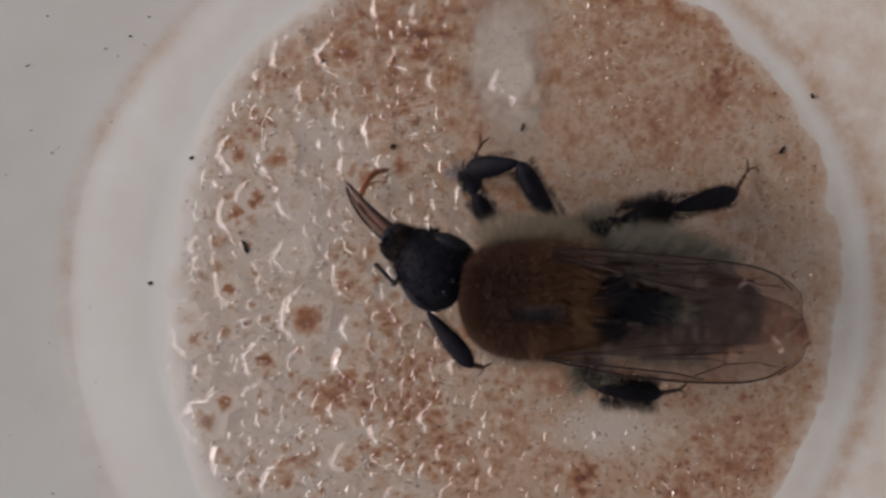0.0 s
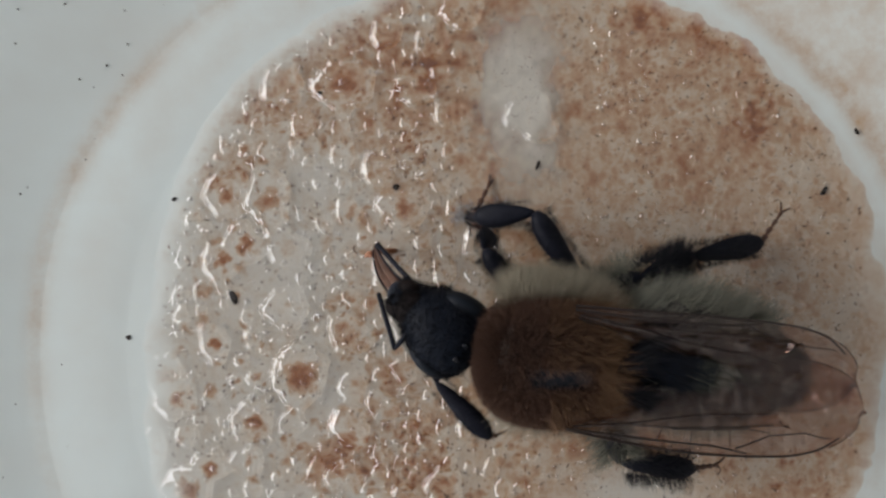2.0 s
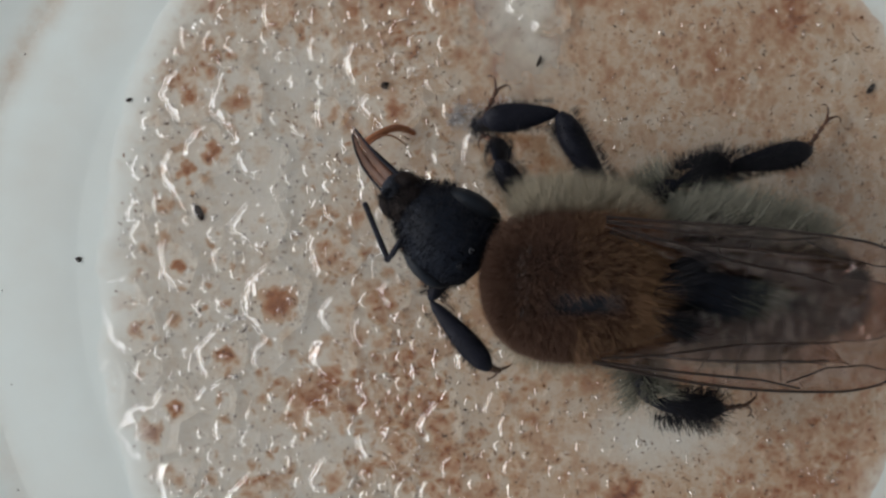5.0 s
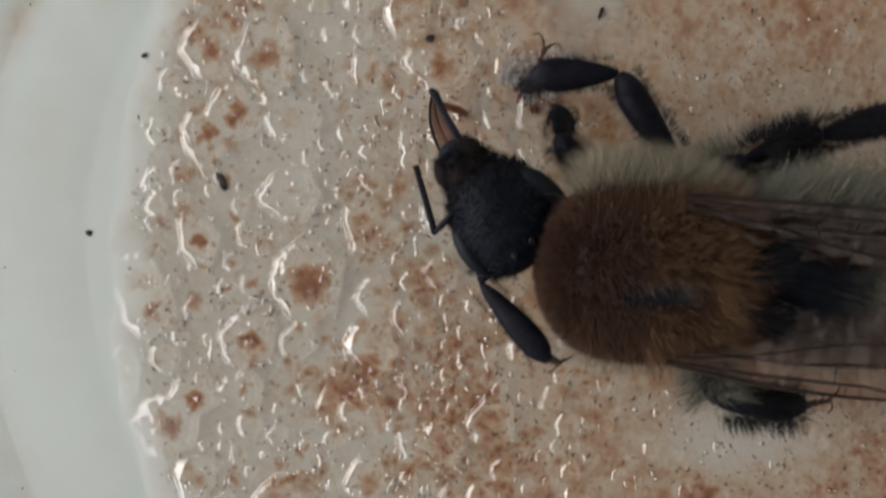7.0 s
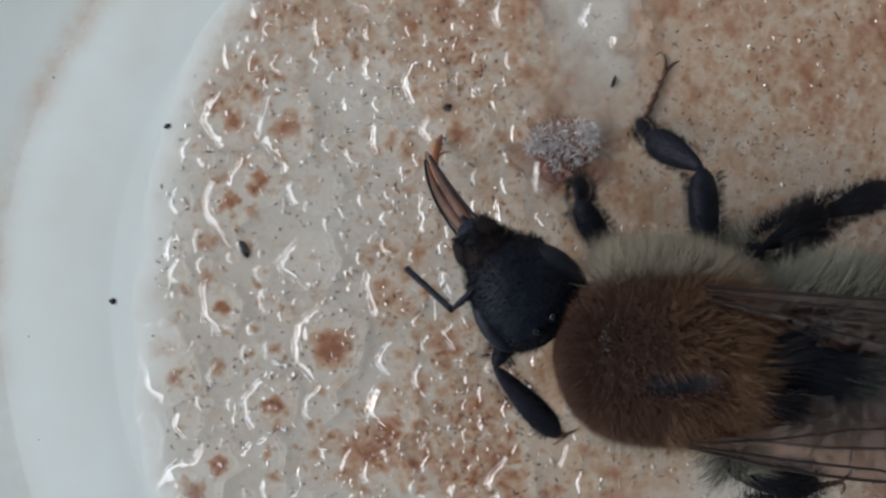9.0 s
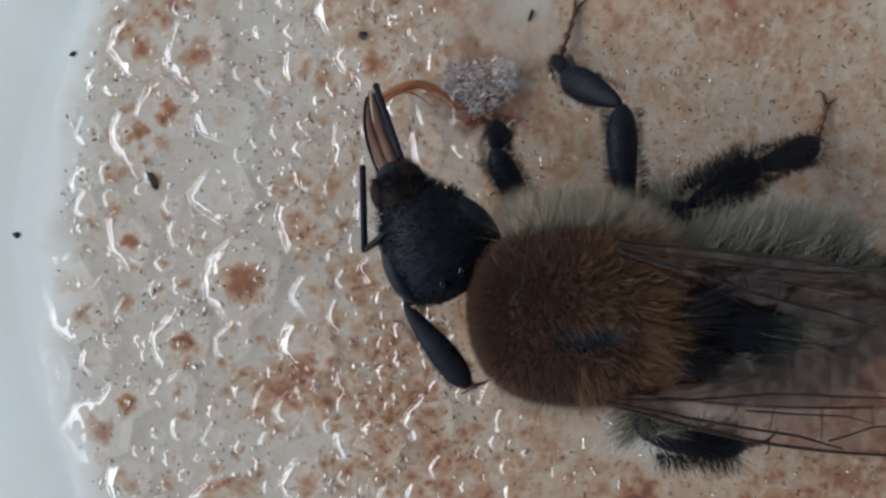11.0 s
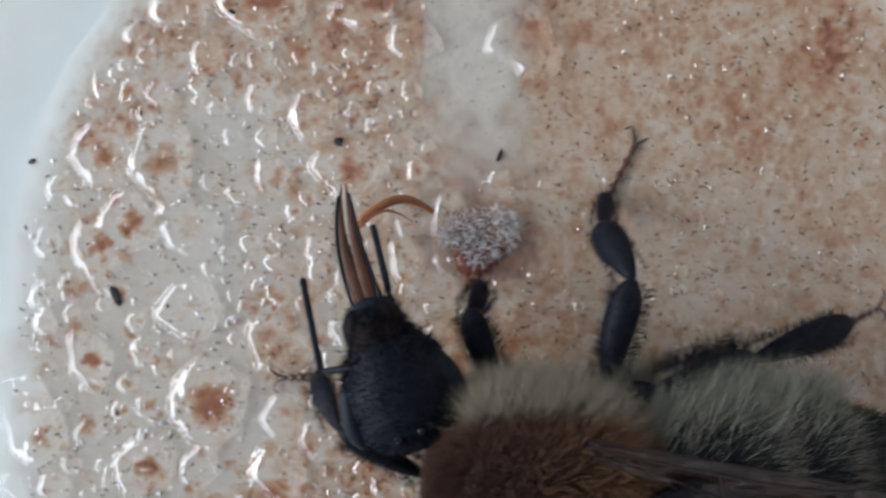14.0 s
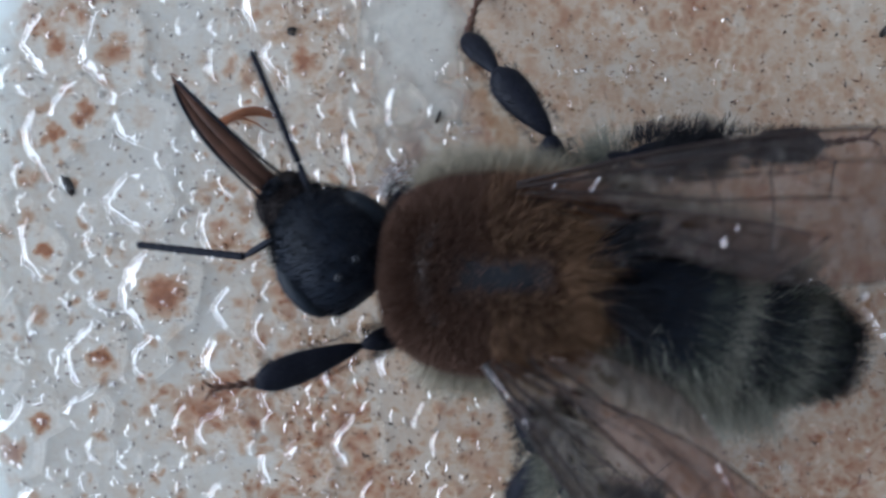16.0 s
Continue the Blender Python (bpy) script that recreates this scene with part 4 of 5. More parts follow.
def build_bee():
    rng = random.Random(77)
    bee = tagged(new("bee"), "furry brown bee with dark legs and smoky wings", "bee")
    radii = (1.98, 1.72, 1.8)
    bm = bmesh.new()
    bmesh.ops.create_uvsphere(bm, u_segments=48, v_segments=32, radius=1)
    for v in bm.verts:
        q = boxy(v.co.normalized())
        v.co = Vector((q.x * radii[0], q.y * radii[1], q.z * radii[2])) * MM
    me = bpy.data.meshes.new("thorax")
    bm.to_mesh(me)
    bm.free()
    me.materials.append(BALD)
    me.shade_smooth()
    thorax = part("thorax", me, bee, "domed thorax under dense brown fur, bald streak on top")

    def bare(d):
        return math.exp(-((d.x + 0.05) / 0.52) ** 4 - (d.y / 0.21) ** 4) if d.z > 0 else 0.0

    brown = egg_roots(rng, 76000, (0, 0, 0), radii, lambda d: (1 - bare(d)) if d.z > (0.05 if abs(d.y) > 0.5 else -0.4) and d.x > -0.62 else 0.0, 0.33, (-0.3, 0, 0.1), 0.4)
    part("brown_fur", strands("brown_fur", brown, THORAX_FUR, 1, 0.0042), thorax, "dense dark brown fur", kind="stuff")
    tawny = egg_roots(rng, 15000, (0, 0, 0), radii, lambda d: (1.0 if d.x < -0.45 else 0.35) if d.z > -0.1 and d.x < 0.1 and 0.2 < abs(d.y) + 0.3 * (d.x < -0.5) and abs(d.y) < 0.9 else 0.0, 0.55, (-0.35, 0, 0.2), 0.5)
    part("tawny_fur", strands("tawny_fur", tawny, REAR_FUR, 2, 0.0052), thorax, "tawny fur at the rear", kind="stuff")
    pale = egg_roots(rng, 42000, (0, 0, -0.1), radii, lambda d: 1.0 if -0.6 < d.z < 0.3 and abs(d.y) > 0.42 and d.x < 0.55 else 0.0, 0.85, (-0.1, 0, -0.1), 0.55)
    part("pale_fur", strands("pale_fur", pale, PALE_FUR, 3, 0.0032), thorax, "long pale fur on the sides", kind="stuff")
    rear = egg_roots(rng, 3200, (0, 0, 0), radii, lambda d: 1.0 if d.x < -0.5 and d.z > 0.0 else 0.0, 0.85, (-1.0, 0, 0.0), 0.5)
    part("rear_fur", strands("rear_fur", rear, REAR_FUR, 4, 0.0045), thorax, "long tawny fur over the waist", kind="stuff")
    tufts = []
    for _ in range(420):
        side, k = rng.choice((-1, 1)), rng.random()
        tufts.append((Vector((-1.6 - 0.5 * k, side * (0.2 + 0.6 * k) + rng.gauss(0, 0.08), 1.75 - 0.35 * k)), Vector((-1.0, side * rng.uniform(-0.1, 0.7), rng.gauss(0.1, 0.1))), rng.uniform(0.7, 1.4), (0, 0, 0)))
    part("dark_tuft", strands("dark_tuft", tufts, DARK_FUR, 6, 0.009), thorax, "black hair tufts at the wing roots", kind="stuff")
    # abdomen, pointing along its own x axis
    sect = []
    for k in range(40):
        u = k / 39
        r = 1.72 * math.sin(math.pi * min(1, 0.06 + 0.93 * u ** 0.8)) ** 0.55
        groove = 1 - 0.05 * math.exp(-((u * 6 % 1 - 0.95) / 0.10) ** 2)
        sect.append((5.9 * u, 0, -0.35 * u, r * 1.0 * groove, r * 0.85 * groove))
    abdomen = part("abdomen", tube("abdomen", sect, SHELL, 36), bee, "black abdomen with pale hair bands")
    for band, (u, mat_, n, hair) in enumerate(((0.10, DARK_FUR, 2400, 0.3), (0.21, DARK_FUR, 2800, 0.3), (0.32, DARK_FUR, 2800, 0.3), (0.41, OLIVE_FUR, 3600, 0.3), (0.51, BAND_FUR, 4200, 0.28), (0.60, DARK_FUR, 2600, 0.28), (0.67, OLIVE_FUR, 2400, 0.28), (0.76, BAND_FUR, 3600, 0.28), (0.85, OLIVE_FUR, 2000, 0.3), (0.94, DARK_FUR, 2160, 0.4))):
        roots = []
        for _ in range(n):
            uu, w = min(0.985, max(0.02, u + rng.gauss(0, 0.03))), rng.uniform(0, 2 * math.pi)
            r = 1.72 * math.sin(math.pi * min(1, 0.06 + 0.93 * uu ** 0.8)) ** 0.55
            roots.append((Vector((5.9 * uu, r * math.cos(w), -0.35 * uu + 0.85 * r * math.sin(w))), Vector((0.9 + rng.gauss(0, 0.2), math.cos(w) * 0.55 + rng.gauss(0, 0.2), math.sin(w) * 0.5 + rng.gauss(0, 0.2))), hair * rng.uniform(0.6, 1.3), (0, 0, 0)))
        part("hair_band", strands("hair_band", roots, mat_, 40 + band, 0.0048), abdomen, {"black_fur": "black hair", "dark_olive_fur": "dark olive hair"}.get(mat_.name, "pale grey hair band"), kind="stuff")
    roots = []
    for _ in range(12000):
        uu, w = rng.uniform(0.05, 0.75), rng.choice((0, math.pi)) + rng.gauss(-0.2, 0.5)
        r = 1.68 * math.sin(math.pi * min(1, 0.06 + 0.93 * uu ** 0.8)) ** 0.55
        roots.append((Vector((5.9 * uu, r * math.cos(w), -0.35 * uu + 0.85 * r * math.sin(w))), Vector((0.5 + rng.gauss(0, 0.3), math.cos(w) + rng.gauss(0, 0.3), rng.gauss(-0.1, 0.3))), 0.9 * rng.uniform(0.5, 1.2), (0, 0, 0)))
    part("side_fringe", strands("side_fringe", roots, GREY_FUR, 50, 0.004), abdomen, "grey side fringe", kind="stuff")
    head, feelers, sheaths, tongue, palp = head_parts(bee)
    legs = {}
    plain = [(DARK_FUR, 2000, 0.25), (DARK_FUR, 1300, 0.15), (DARK_FUR, 700, 0.14), (DARK_FUR, 40, 0.1)]
    legs["right_fore"] = leg_set(bee, "foreleg", "dark foreleg with a brown foot", (1.9, 1.2, 1.2), (0.36, 0.34, 0.14), [plain[0], plain[1], plain[3]], 101)
    legs["left_fore"] = leg_set(bee, "foreleg", "dark foreleg with a brown foot", (2.2, 2.2, 1.1), (0.29, 0.35, 0.14), [plain[0], plain[1], plain[3]], 111)
    legs["right_middle"] = leg_set(bee, "middle_leg", "dark middle leg with a brown clawed foot", (2.4, 1.8, 1.7, 1.7), (0.40, 0.40, 0.29, 0.13), plain, 121)
    legs["left_middle"] = leg_set(bee, "middle_leg", "dark middle leg with a brown clawed foot", (2.2, 1.75, 1.6, 1.2), (0.44, 0.44, 0.36, 0.14), plain, 131)
    shag = [(GREY_FUR, 3200, 0.7), (DARK_FUR, 2600, 0.46), (DARK_FUR, 1400, 0.2), (DARK_FUR, 30, 0.15)]
    legs["right_hind"] = leg_set(bee, "hind_leg", "shaggy dark hind leg with grey hair", (2.6, 2.5, 2.7, 1.4), (0.42, 0.40, 0.41, 0.12), shag, 141)
    legs["left_hind"] = leg_set(bee, "hind_leg", "shaggy dark hind leg with grey hair", (2.6, 2.2, 1.3), (0.42, 0.40, 0.13), [shag[0], (DARK_FUR, 1800, 0.48), shag[3]], 151)
    wings = {
        "right_fore": wing(bee, "forewing", "smoky brown folded forewing with dark veins", 7.9, 1, False),
        "left_fore": wing(bee, "forewing", "smoky brown folded forewing with dark veins", 7.9, -1, False),
        "right_hind": wing(bee, "hindwing", "smaller smoky hindwing under the forewing", 5.4, 1, True),
        "left_hind": wing(bee, "hindwing", "smaller smoky hindwing under the forewing", 5.4, -1, True),
    }
    return bee, thorax, abdomen, head, feelers, sheaths, tongue, palp, legs, wings


room()
plastic_lid()
height, water = sugary_film()
debris(height, water)
crystals = sugar_crystals()
scum = tagged(scrap("pale_scum", 1.5, 2.7, 340, 0.0, 1.0, 0.066, 0.85), "pale milky scum patch floating on the sugar film", "scum", kind="stuff")
splinter = tagged(new("dark_splinter", crumb_mesh("dark_splinter", 0.05, CRUMB, 61, 3.4)), "thin dark splinter floating on the sugar film", "splinter")
bee, thorax, abdomen, head, feelers, sheaths, tongue, palp, legs, wings = build_bee()

# ---- what moves: seconds, then millimetres and degrees ----
BEE_ROWS = [
    (0, 2.8, -1.45, -18),
    (3.7, 2.85, -1.5, -18),
    (5.8, 3, -1.75, -18),
    (7, 2.85, -1.85, -18),
    (8.2, 2.75, -2.1, -18),
    (10.3, 2.75, -2.7, -18),
    (11, 2.85, -2.95, -18),
    (11.5, 2.4, -2.9, -18),
    (12, 2.15, -3.2, -18),
    (12.5, 2.1, -3.5, -18),
    (13, 2.1, -3.4, -18),
    (13.5, 2.3, -3.2, -17),
    (14, 2.4, -3.8, -15),
    (14.5, 2.2, -4.95, -10),
    (15, 2.15, -5.75, -6),
    (15.2, 1.83, -4.39, -2),
    (15.4, 2.45, -3.1, 0),
    (15.7, 2.3, -3, 0),
    (16, 2.66, -1.93, 0),
]
HEAD_ROWS = [
    (0, 3.13, -0.73, -0.55, -32),
    (1.5, 3.07, -0.6, -0.51, -34),
    (3.5, 3.19, -0.73, -0.55, -36),
    (6, 3.09, -1.15, -0.69, -42),
    (7, 2.97, -1, -0.64, -48),
    (7.5, 3.11, -1.12, -0.68, -47),
    (8, 2.96, -1.07, -0.66, -46),
    (10.5, 3.03, -1.51, -0.8, -52),
    (11, 2.96, -1.33, -0.75, -55),
    (11.5, 2.85, -1.32, -0.74, -57),
    (12, 2.69, -1.65, -0.85, -60),
    (12.5, 2.64, -1.73, -0.88, -61),
    (13, 2.69, -2.17, -1.02, -62),
    (13.8, 2.67, -1.64, -0.78, -67),
    (14, 2.69, -1.98, -0.84, -68),
    (14.5, 2.68, -2.31, -0.71, -75),
    (15, 2.99, -2.55, -0.57, -62),
    (15.4, 3.08, -1.39, -0.3, -48),
    (15.7, 3.42, -1.14, -0.3, -46),
    (16, 3.26, -0.62, -0.3, -44),
]
LEFT_FEELER_ROWS = [
    (0, 0.63, 1.11, 0.2, 96, -17, 29, -65),
    (1, 0.47, 1.24, 0.25, 106, -10, -4, -60),
    (1.5, 0.8, 1.2, 0.18, 82, -16, -11, -57),
    (2, 0.71, 1.27, 0.21, 89, -13, -19, -56),
    (3.5, 0.69, 1.31, 0.21, 90, -12, -1, -53),
    (6, 0.53, 1.48, 0.24, 99, -9, -18, -58),
    (7, 0.57, 1.38, 0.16, 98, -14, -11, -58),
    (7.5, 0.65, 1.29, 0.13, 93, -18, -3, -63),
    (8, 0.66, 1.5, 0.18, 92, -12, 46, -60),
    (10.5, 0.61, 1.32, 0.11, 96, -18, -21, -52),
    (11, 0.61, 1.37, 0.1, 96, -18, -27, -48),
    (11.5, 0.4, 1.54, 0.16, 105, -12, -24, -48),
    (12, 0.46, 1.47, 0.11, 103, -15, -12, -50),
    (12.5, 0.5, 1.46, 0.09, 101, -17, -19, -47),
    (13, 0.26, 1.41, 0.14, 115, -14, -16, -50),
    (13.8, 0.56, 1.68, 0.04, 96, -16, 14, -42),
    (14, 0.81, 1.36, -0.06, 83, -27, 0, -45),
    (14.5, 0.12, 2.14, 0.08, 109, -10, 45, -21),
    (15, 0.17, 1.23, 0.05, 124, -21, 105, -42),
    (15.4, 0.75, 1.14, 0, 86, -30, 20, -30),
    (15.7, 1.03, 0.88, 0, 53, -36, 17, -29),
    (16, 1.04, 1.37, 0, 70, -22, 37, -8),
]
RIGHT_FEELER_ROWS = [
    (0, 1.5, -0.28, -0.34, 12, -42, 12, -38),
    (2, 1.53, -0.51, -0.42, -4, -44, 10, -55),
    (3.5, 1.51, -0.47, -0.41, -1, -45, 9, -45),
    (6, 1.25, -0.26, -0.33, 19, -51, 6, -47),
    (7, 1.67, -0.27, -0.46, 11, -41, 1, -59),
    (8, 1.68, -0.03, -0.4, 23, -37, 7, -58),
    (10.5, 1.66, -0.22, -0.47, 14, -41, -13, -51),
    (11, 1.74, -0.37, -0.53, 5, -42, -9, -46),
    (11.5, 1.76, -0.11, -0.5, 18, -39, -3, -59),
    (12, 1.68, -0.23, -0.51, 13, -42, -12, -47),
    (12.5, 1.62, -0.25, -0.5, 12, -44, -6, -52),
    (13, 1.15, -0.19, -0.36, 30, -55, -25, -66),
    (14, 1.76, -0.49, -0.49, -2, -40, 5, -61),
    (14.5, 1.62, 0.01, -0.28, 27, -33, 10, -59),
    (15, 1.58, -0.23, -0.16, 14, -32, 0, -8),
    (15.4, 1.61, -0.49, 0, -2, -24, -15, -30),
    (15.7, 1.75, -0.78, 0, -18, -20, -13, -25),
    (16, 1.58, -0.76, 0, -20, -23, -24, 6),
]
SHEATH_ROWS = [
    (0, -2, -22),
    (1.5, 4, -43),
    (2, 7, -51),
    (3.5, 10, -40),
    (6, 1, -42),
    (7, 1, -53),
    (7.5, -2, -36),
    (8, 2, -37),
    (10.5, 1, -34),
    (11, -3, -40),
    (11.5, 5, -6),
    (12, 2, -45),
    (12.5, 2, -21),
    (13, 5, -15),
    (13.8, 1, -26),
    (14, -2, -8),
    (14.5, -2, -6),
    (15, 0, 7),
    (15.4, -8, 18),
    (15.7, -7, 20),
    (16, 1, 19),
]
TONGUE_ROWS = [
    (0, 3.23, 0.15, -2.62, -123, -40),
    (1.5, 3, 0.16, -2.6, 162, -56),
    (3.5, 2.87, 0.48, -2.52, 170, -54),
    (6, 2.92, -0.05, -2.75, -138, -23),
    (7, 2.65, -0.03, -2.75, 162, -47),
    (7.5, 3.09, 0.01, -2.83, -140, -23),
    (8, 3.09, 0.1, -2.8, -102, -58),
    (10.5, 2.71, 0.07, -2.78, -100, -49),
    (11, 3.04, -0.33, -2.97, -134, -14),
    (11.5, 2.67, 0.04, -2.83, -86, -46),
    (12, 2.86, -0.16, -2.93, -127, -21),
    (12.5, 2.79, -0.09, -2.91, -95, -43),
    (13, 2.47, 0.09, -2.8, -117, -24),
    (13.8, 3.09, 0.1, -2.87, -92, -59),
    (14, 3.08, -0.03, -2.84, -114, -22),
    (14.5, 3.44, 0.22, -2.61, -69, -42),
    (15, 4.32, 0.1, -2.41, -119, -19),
    (15.4, 4.69, -0.16, -2, -149, -29),
    (15.7, 4.8, -0.4, -2, -148, -28),
    (16, 4.1, 0.19, -2, -138, -28),
]
CRYSTAL_ROWS = [
    (0, 1.0, 2.62, -0.16),
    (5.8, 0.95, 2.62, -0.14),
    (7, 0.88, 2.6, -0.02),
    (7.5, 0.79, 2.59, 0.07),
    (8, 1.11, 2.55, 0.07),
    (10.5, 1.2, 2.43, 0.07),
    (11, 1.13, 2.25, 0.07),
    (11.5, 0.87, 2.26, 0.07),
    (12, 1.16, 1.99, 0.07),
    (12.5, 1.36, 1.95, 0.07),
    (13, 1.22, 1.7, 0.07),
    (13.8, 1.33, 1.24, 0.07),
    (14, 1.5, 1.31, 0.07),
    (14.5, 1.58, 0.69, 0.07),
    (15, 1.99, -0.32, 0.07),
    (15.4, 2.28, -0.35, 0.07),
    (16, 1.19, -0.1, 0.07),
]
SPLINTER_ROWS = [
    (0, 2.8, 4.24),
    (3.5, 2.68, 4.24),
    (7, 2.43, 4.16),
    (7.5, 2.48, 4.16),
    (8, 2.49, 4.16),
    (10.5, 2.43, 4.06),
    (11, 2.4, 4.01),
    (11.5, 2.29, 3.96),
    (12, 2.27, 3.82),
    (12.5, 2.2, 3.76),
    (13, 2.09, 3.58),
    (13.5, 2.06, 3.49),
    (14, 1.97, 3.18),
    (14.5, 1.88, 2.47),
    (15, 1.71, 1.46),
    (15.4, 1.66, 1.87),
    (16, 1.6, 1.54),
]
RIGHT_MIDDLE_LEG_ROWS = [
    (0, 0.31, -3.86, -1.57, -57, -10, 14, -25, 78, -65, -115, -9),
    (1.5, 0.41, -3.75, -1.53, -55, -10, 13, -24, 79, -75, -119, -30),
    (3.5, 0.24, -3.77, -1.54, -57, -10, 8, -13, 76, -75, -121, -42),
    (6, 0.28, -3.78, -1.54, -57, -10, 4, -1, 84, -69, -120, -45),
    (7, 0.42, -3.8, -1.55, -55, -10, 2, -3, 87, -70, -118, -47),
    (7.5, -1.32, -2.44, -1.11, -86, -5, -35, -18, -32, -35, -89, -9),
    (8, -1.01, -3.34, -0.14, -80, 22, -57, -15, -75, -7, -82, -18),
    (8.2, -1.01, -3.55, -1.47, -81, -11, -31, -55, -155, -82, -114, -21),
    (10.5, -1.28, -3.99, -1.61, -87, -12, -23, -59, -115, -83, -115, -16),
    (11, -1.18, -4.01, -1.62, -86, -12, -22, -51, -117, -83, -111, -23),
    (11.5, -1.21, -3.67, -1.51, -86, -12, -16, -58, -103, -84, -101, -16),
    (12, -1.89, -4, -0.35, -100, 13, -75, -42, -112, -2, -115, 4),
    (12.5, -1.75, -3.85, -1.57, -98, -12, -18, -71, -131, -68, -127, -13),
    (13, -2.19, -3.76, -1.54, -107, -11, -84, -72, -134, -55, -125, -27),
    (13.5, -1.87, -3.73, -1.45, -101, -10, -28, -47, 140, -81, -136, -18),
    (13.7, -1.74, -3.21, -0.41, -99, 16, -55, -19, -88, -49, -113, -44),
    (13.8, -1.83, -3.52, -0.06, -100, 22, -73, -17, -108, -32, -124, -31),
    (14, -2.05, -3.96, -1.37, -103, -7, -62, -63, -144, -74, -120, -15),
    (14.5, -1.54, -3.18, 0.15, -94, 30, -83, -12, -92, -9, -102, -10),
    (15, -1.43, -3.82, -0.7, -91, 6, -68, -28, -91, -54, -85, -41),
    (15.4, -1.87, -3.44, 0.3, -102, 30, -83, -45, -105, -20, -105, -16),
    (15.7, -1.31, -3.27, 0.3, -88, 32, -76, -20, -104, -29, -98, -36),
    (16, -1.22, -2.72, -0.3, -83, 25, -53, -19, -59, -46, -105, -41),
]
RIGHT_FORELEG_ROWS = [
    (0, 1.75, -2.71, -1.93, -52, -11, -79, -78, -15, -71),
    (1.5, 1.81, -2.52, -1.87, -47, -10, -130, -77, -2, -60),
    (3.5, 1.82, -2.51, -1.87, -47, -10, -132, -77, 1, -65),
    (6, 1.7, -2.43, -1.84, -48, -10, -134, -74, -8, -59),
    (7, 1.69, -2.38, -1.82, -47, -10, -135, -70, -13, -55),
    (7.5, 1.65, -2.48, -1.86, -50, -10, -117, -81, -31, -66),
    (8, 1.56, -2.62, -1.9, -54, -11, -155, -78, -18, -61),
    (10.5, 1.62, -3.03, -2.04, -59, -13, -150, -72, -20, -62),
    (11, 1.58, -2.97, -2.02, -59, -13, -134, -70, -26, -66),
    (11.5, 1.41, -2.84, -1.97, -61, -13, -137, -73, -40, -73),
    (12, 1.23, -2.91, -2, -66, -13, -161, -71, -50, -74),
    (12.5, 1.23, -3, -2.03, -68, -14, -167, -71, -47, -72),
    (13, 1.16, -2.92, -2, -68, -14, 176, -71, -60, -77),
    (13.8, 1.36, -2.7, -1.8, -60, -9, -165, -71, -38, -79),
    (14, 1.23, -3.23, -1.9, -70, -10, -179, -73, -29, -78),
    (14.5, 1.53, -3.15, -1.06, -62, 10, -133, -12, -65, -73),
    (15, 0.78, -2.95, -1.32, -79, 5, 12, -33, -152, -62),
    (15.4, 1.55, -2.14, -1, -45, 17, 62, -54, 46, -45),
    (16, 1.7, -1.77, -1, -31, 18, 70, -45, 42, -40),
]
RIGHT_HIND_LEG_ROWS = [
    (0, -2.84, -2.15, -0.8, -141, 18, 179, -37, -175, -28, -130, -33),
    (1.5, -2.65, -2.05, -0.77, -140, 21, -178, -43, -179, -27, -121, 0),
    (3.5, -2.61, -2.15, -0.81, -136, 20, 175, -43, -174, -20, -127, -26),
    (6, -2.67, -2.14, -0.8, -138, 19, -180, -46, -177, -26, -133, -19),
    (7, -2.25, -2.11, -0.79, -127, 24, -176, -36, -176, -31, -135, -23),
    (8, -2.4, -2.06, -0.78, -133, 23, -175, -39, -173, -34, -135, -26),
    (10.5, -2.43, -2, -0.76, -136, 24, -167, -37, -180, -37, -117, -17),
    (11, -2.51, -1.95, -0.74, -139, 24, -166, -36, -178, -41, -112, -26),
    (11.5, -2.39, -1.79, -0.69, -141, 30, -164, -33, 179, -38, -122, -17),
    (12, -2.62, -1.79, -0.69, -147, 26, -174, -30, -175, -43, -105, -9),
    (12.5, -2.48, -1.8, -0.69, -144, 28, -171, -26, -176, -45, -135, -30),
    (13, -2.36, -1.67, -0.65, -145, 33, -180, -29, 172, -39, -119, -5),
    (13.8, -2.36, -1.34, -0.48, -160, 42, -170, -24, -174, -27, -174, -31),
    (14, -2.43, -1.9, -0.61, -139, 30, -176, -26, -171, -24, -171, -33),
    (14.5, -1.83, -1.81, -0.01, -118, 56, -173, -25, -140, 5, -141, -24),
    (15, -1.61, -1.81, 0.71, -105, 68, -160, 11, -159, 20, -164, -5),
    (15.4, -2.79, -2.1, 0.9, -142, 52, -169, 8, -171, -15, -171, -18),
    (15.7, -3.06, -2.17, 0.3, -145, 40, -176, -12, -175, -36, -158, 11),
    (16, -2.66, -2.28, 0.1, -135, 40, -175, -24, -175, -29, -173, -3),
]
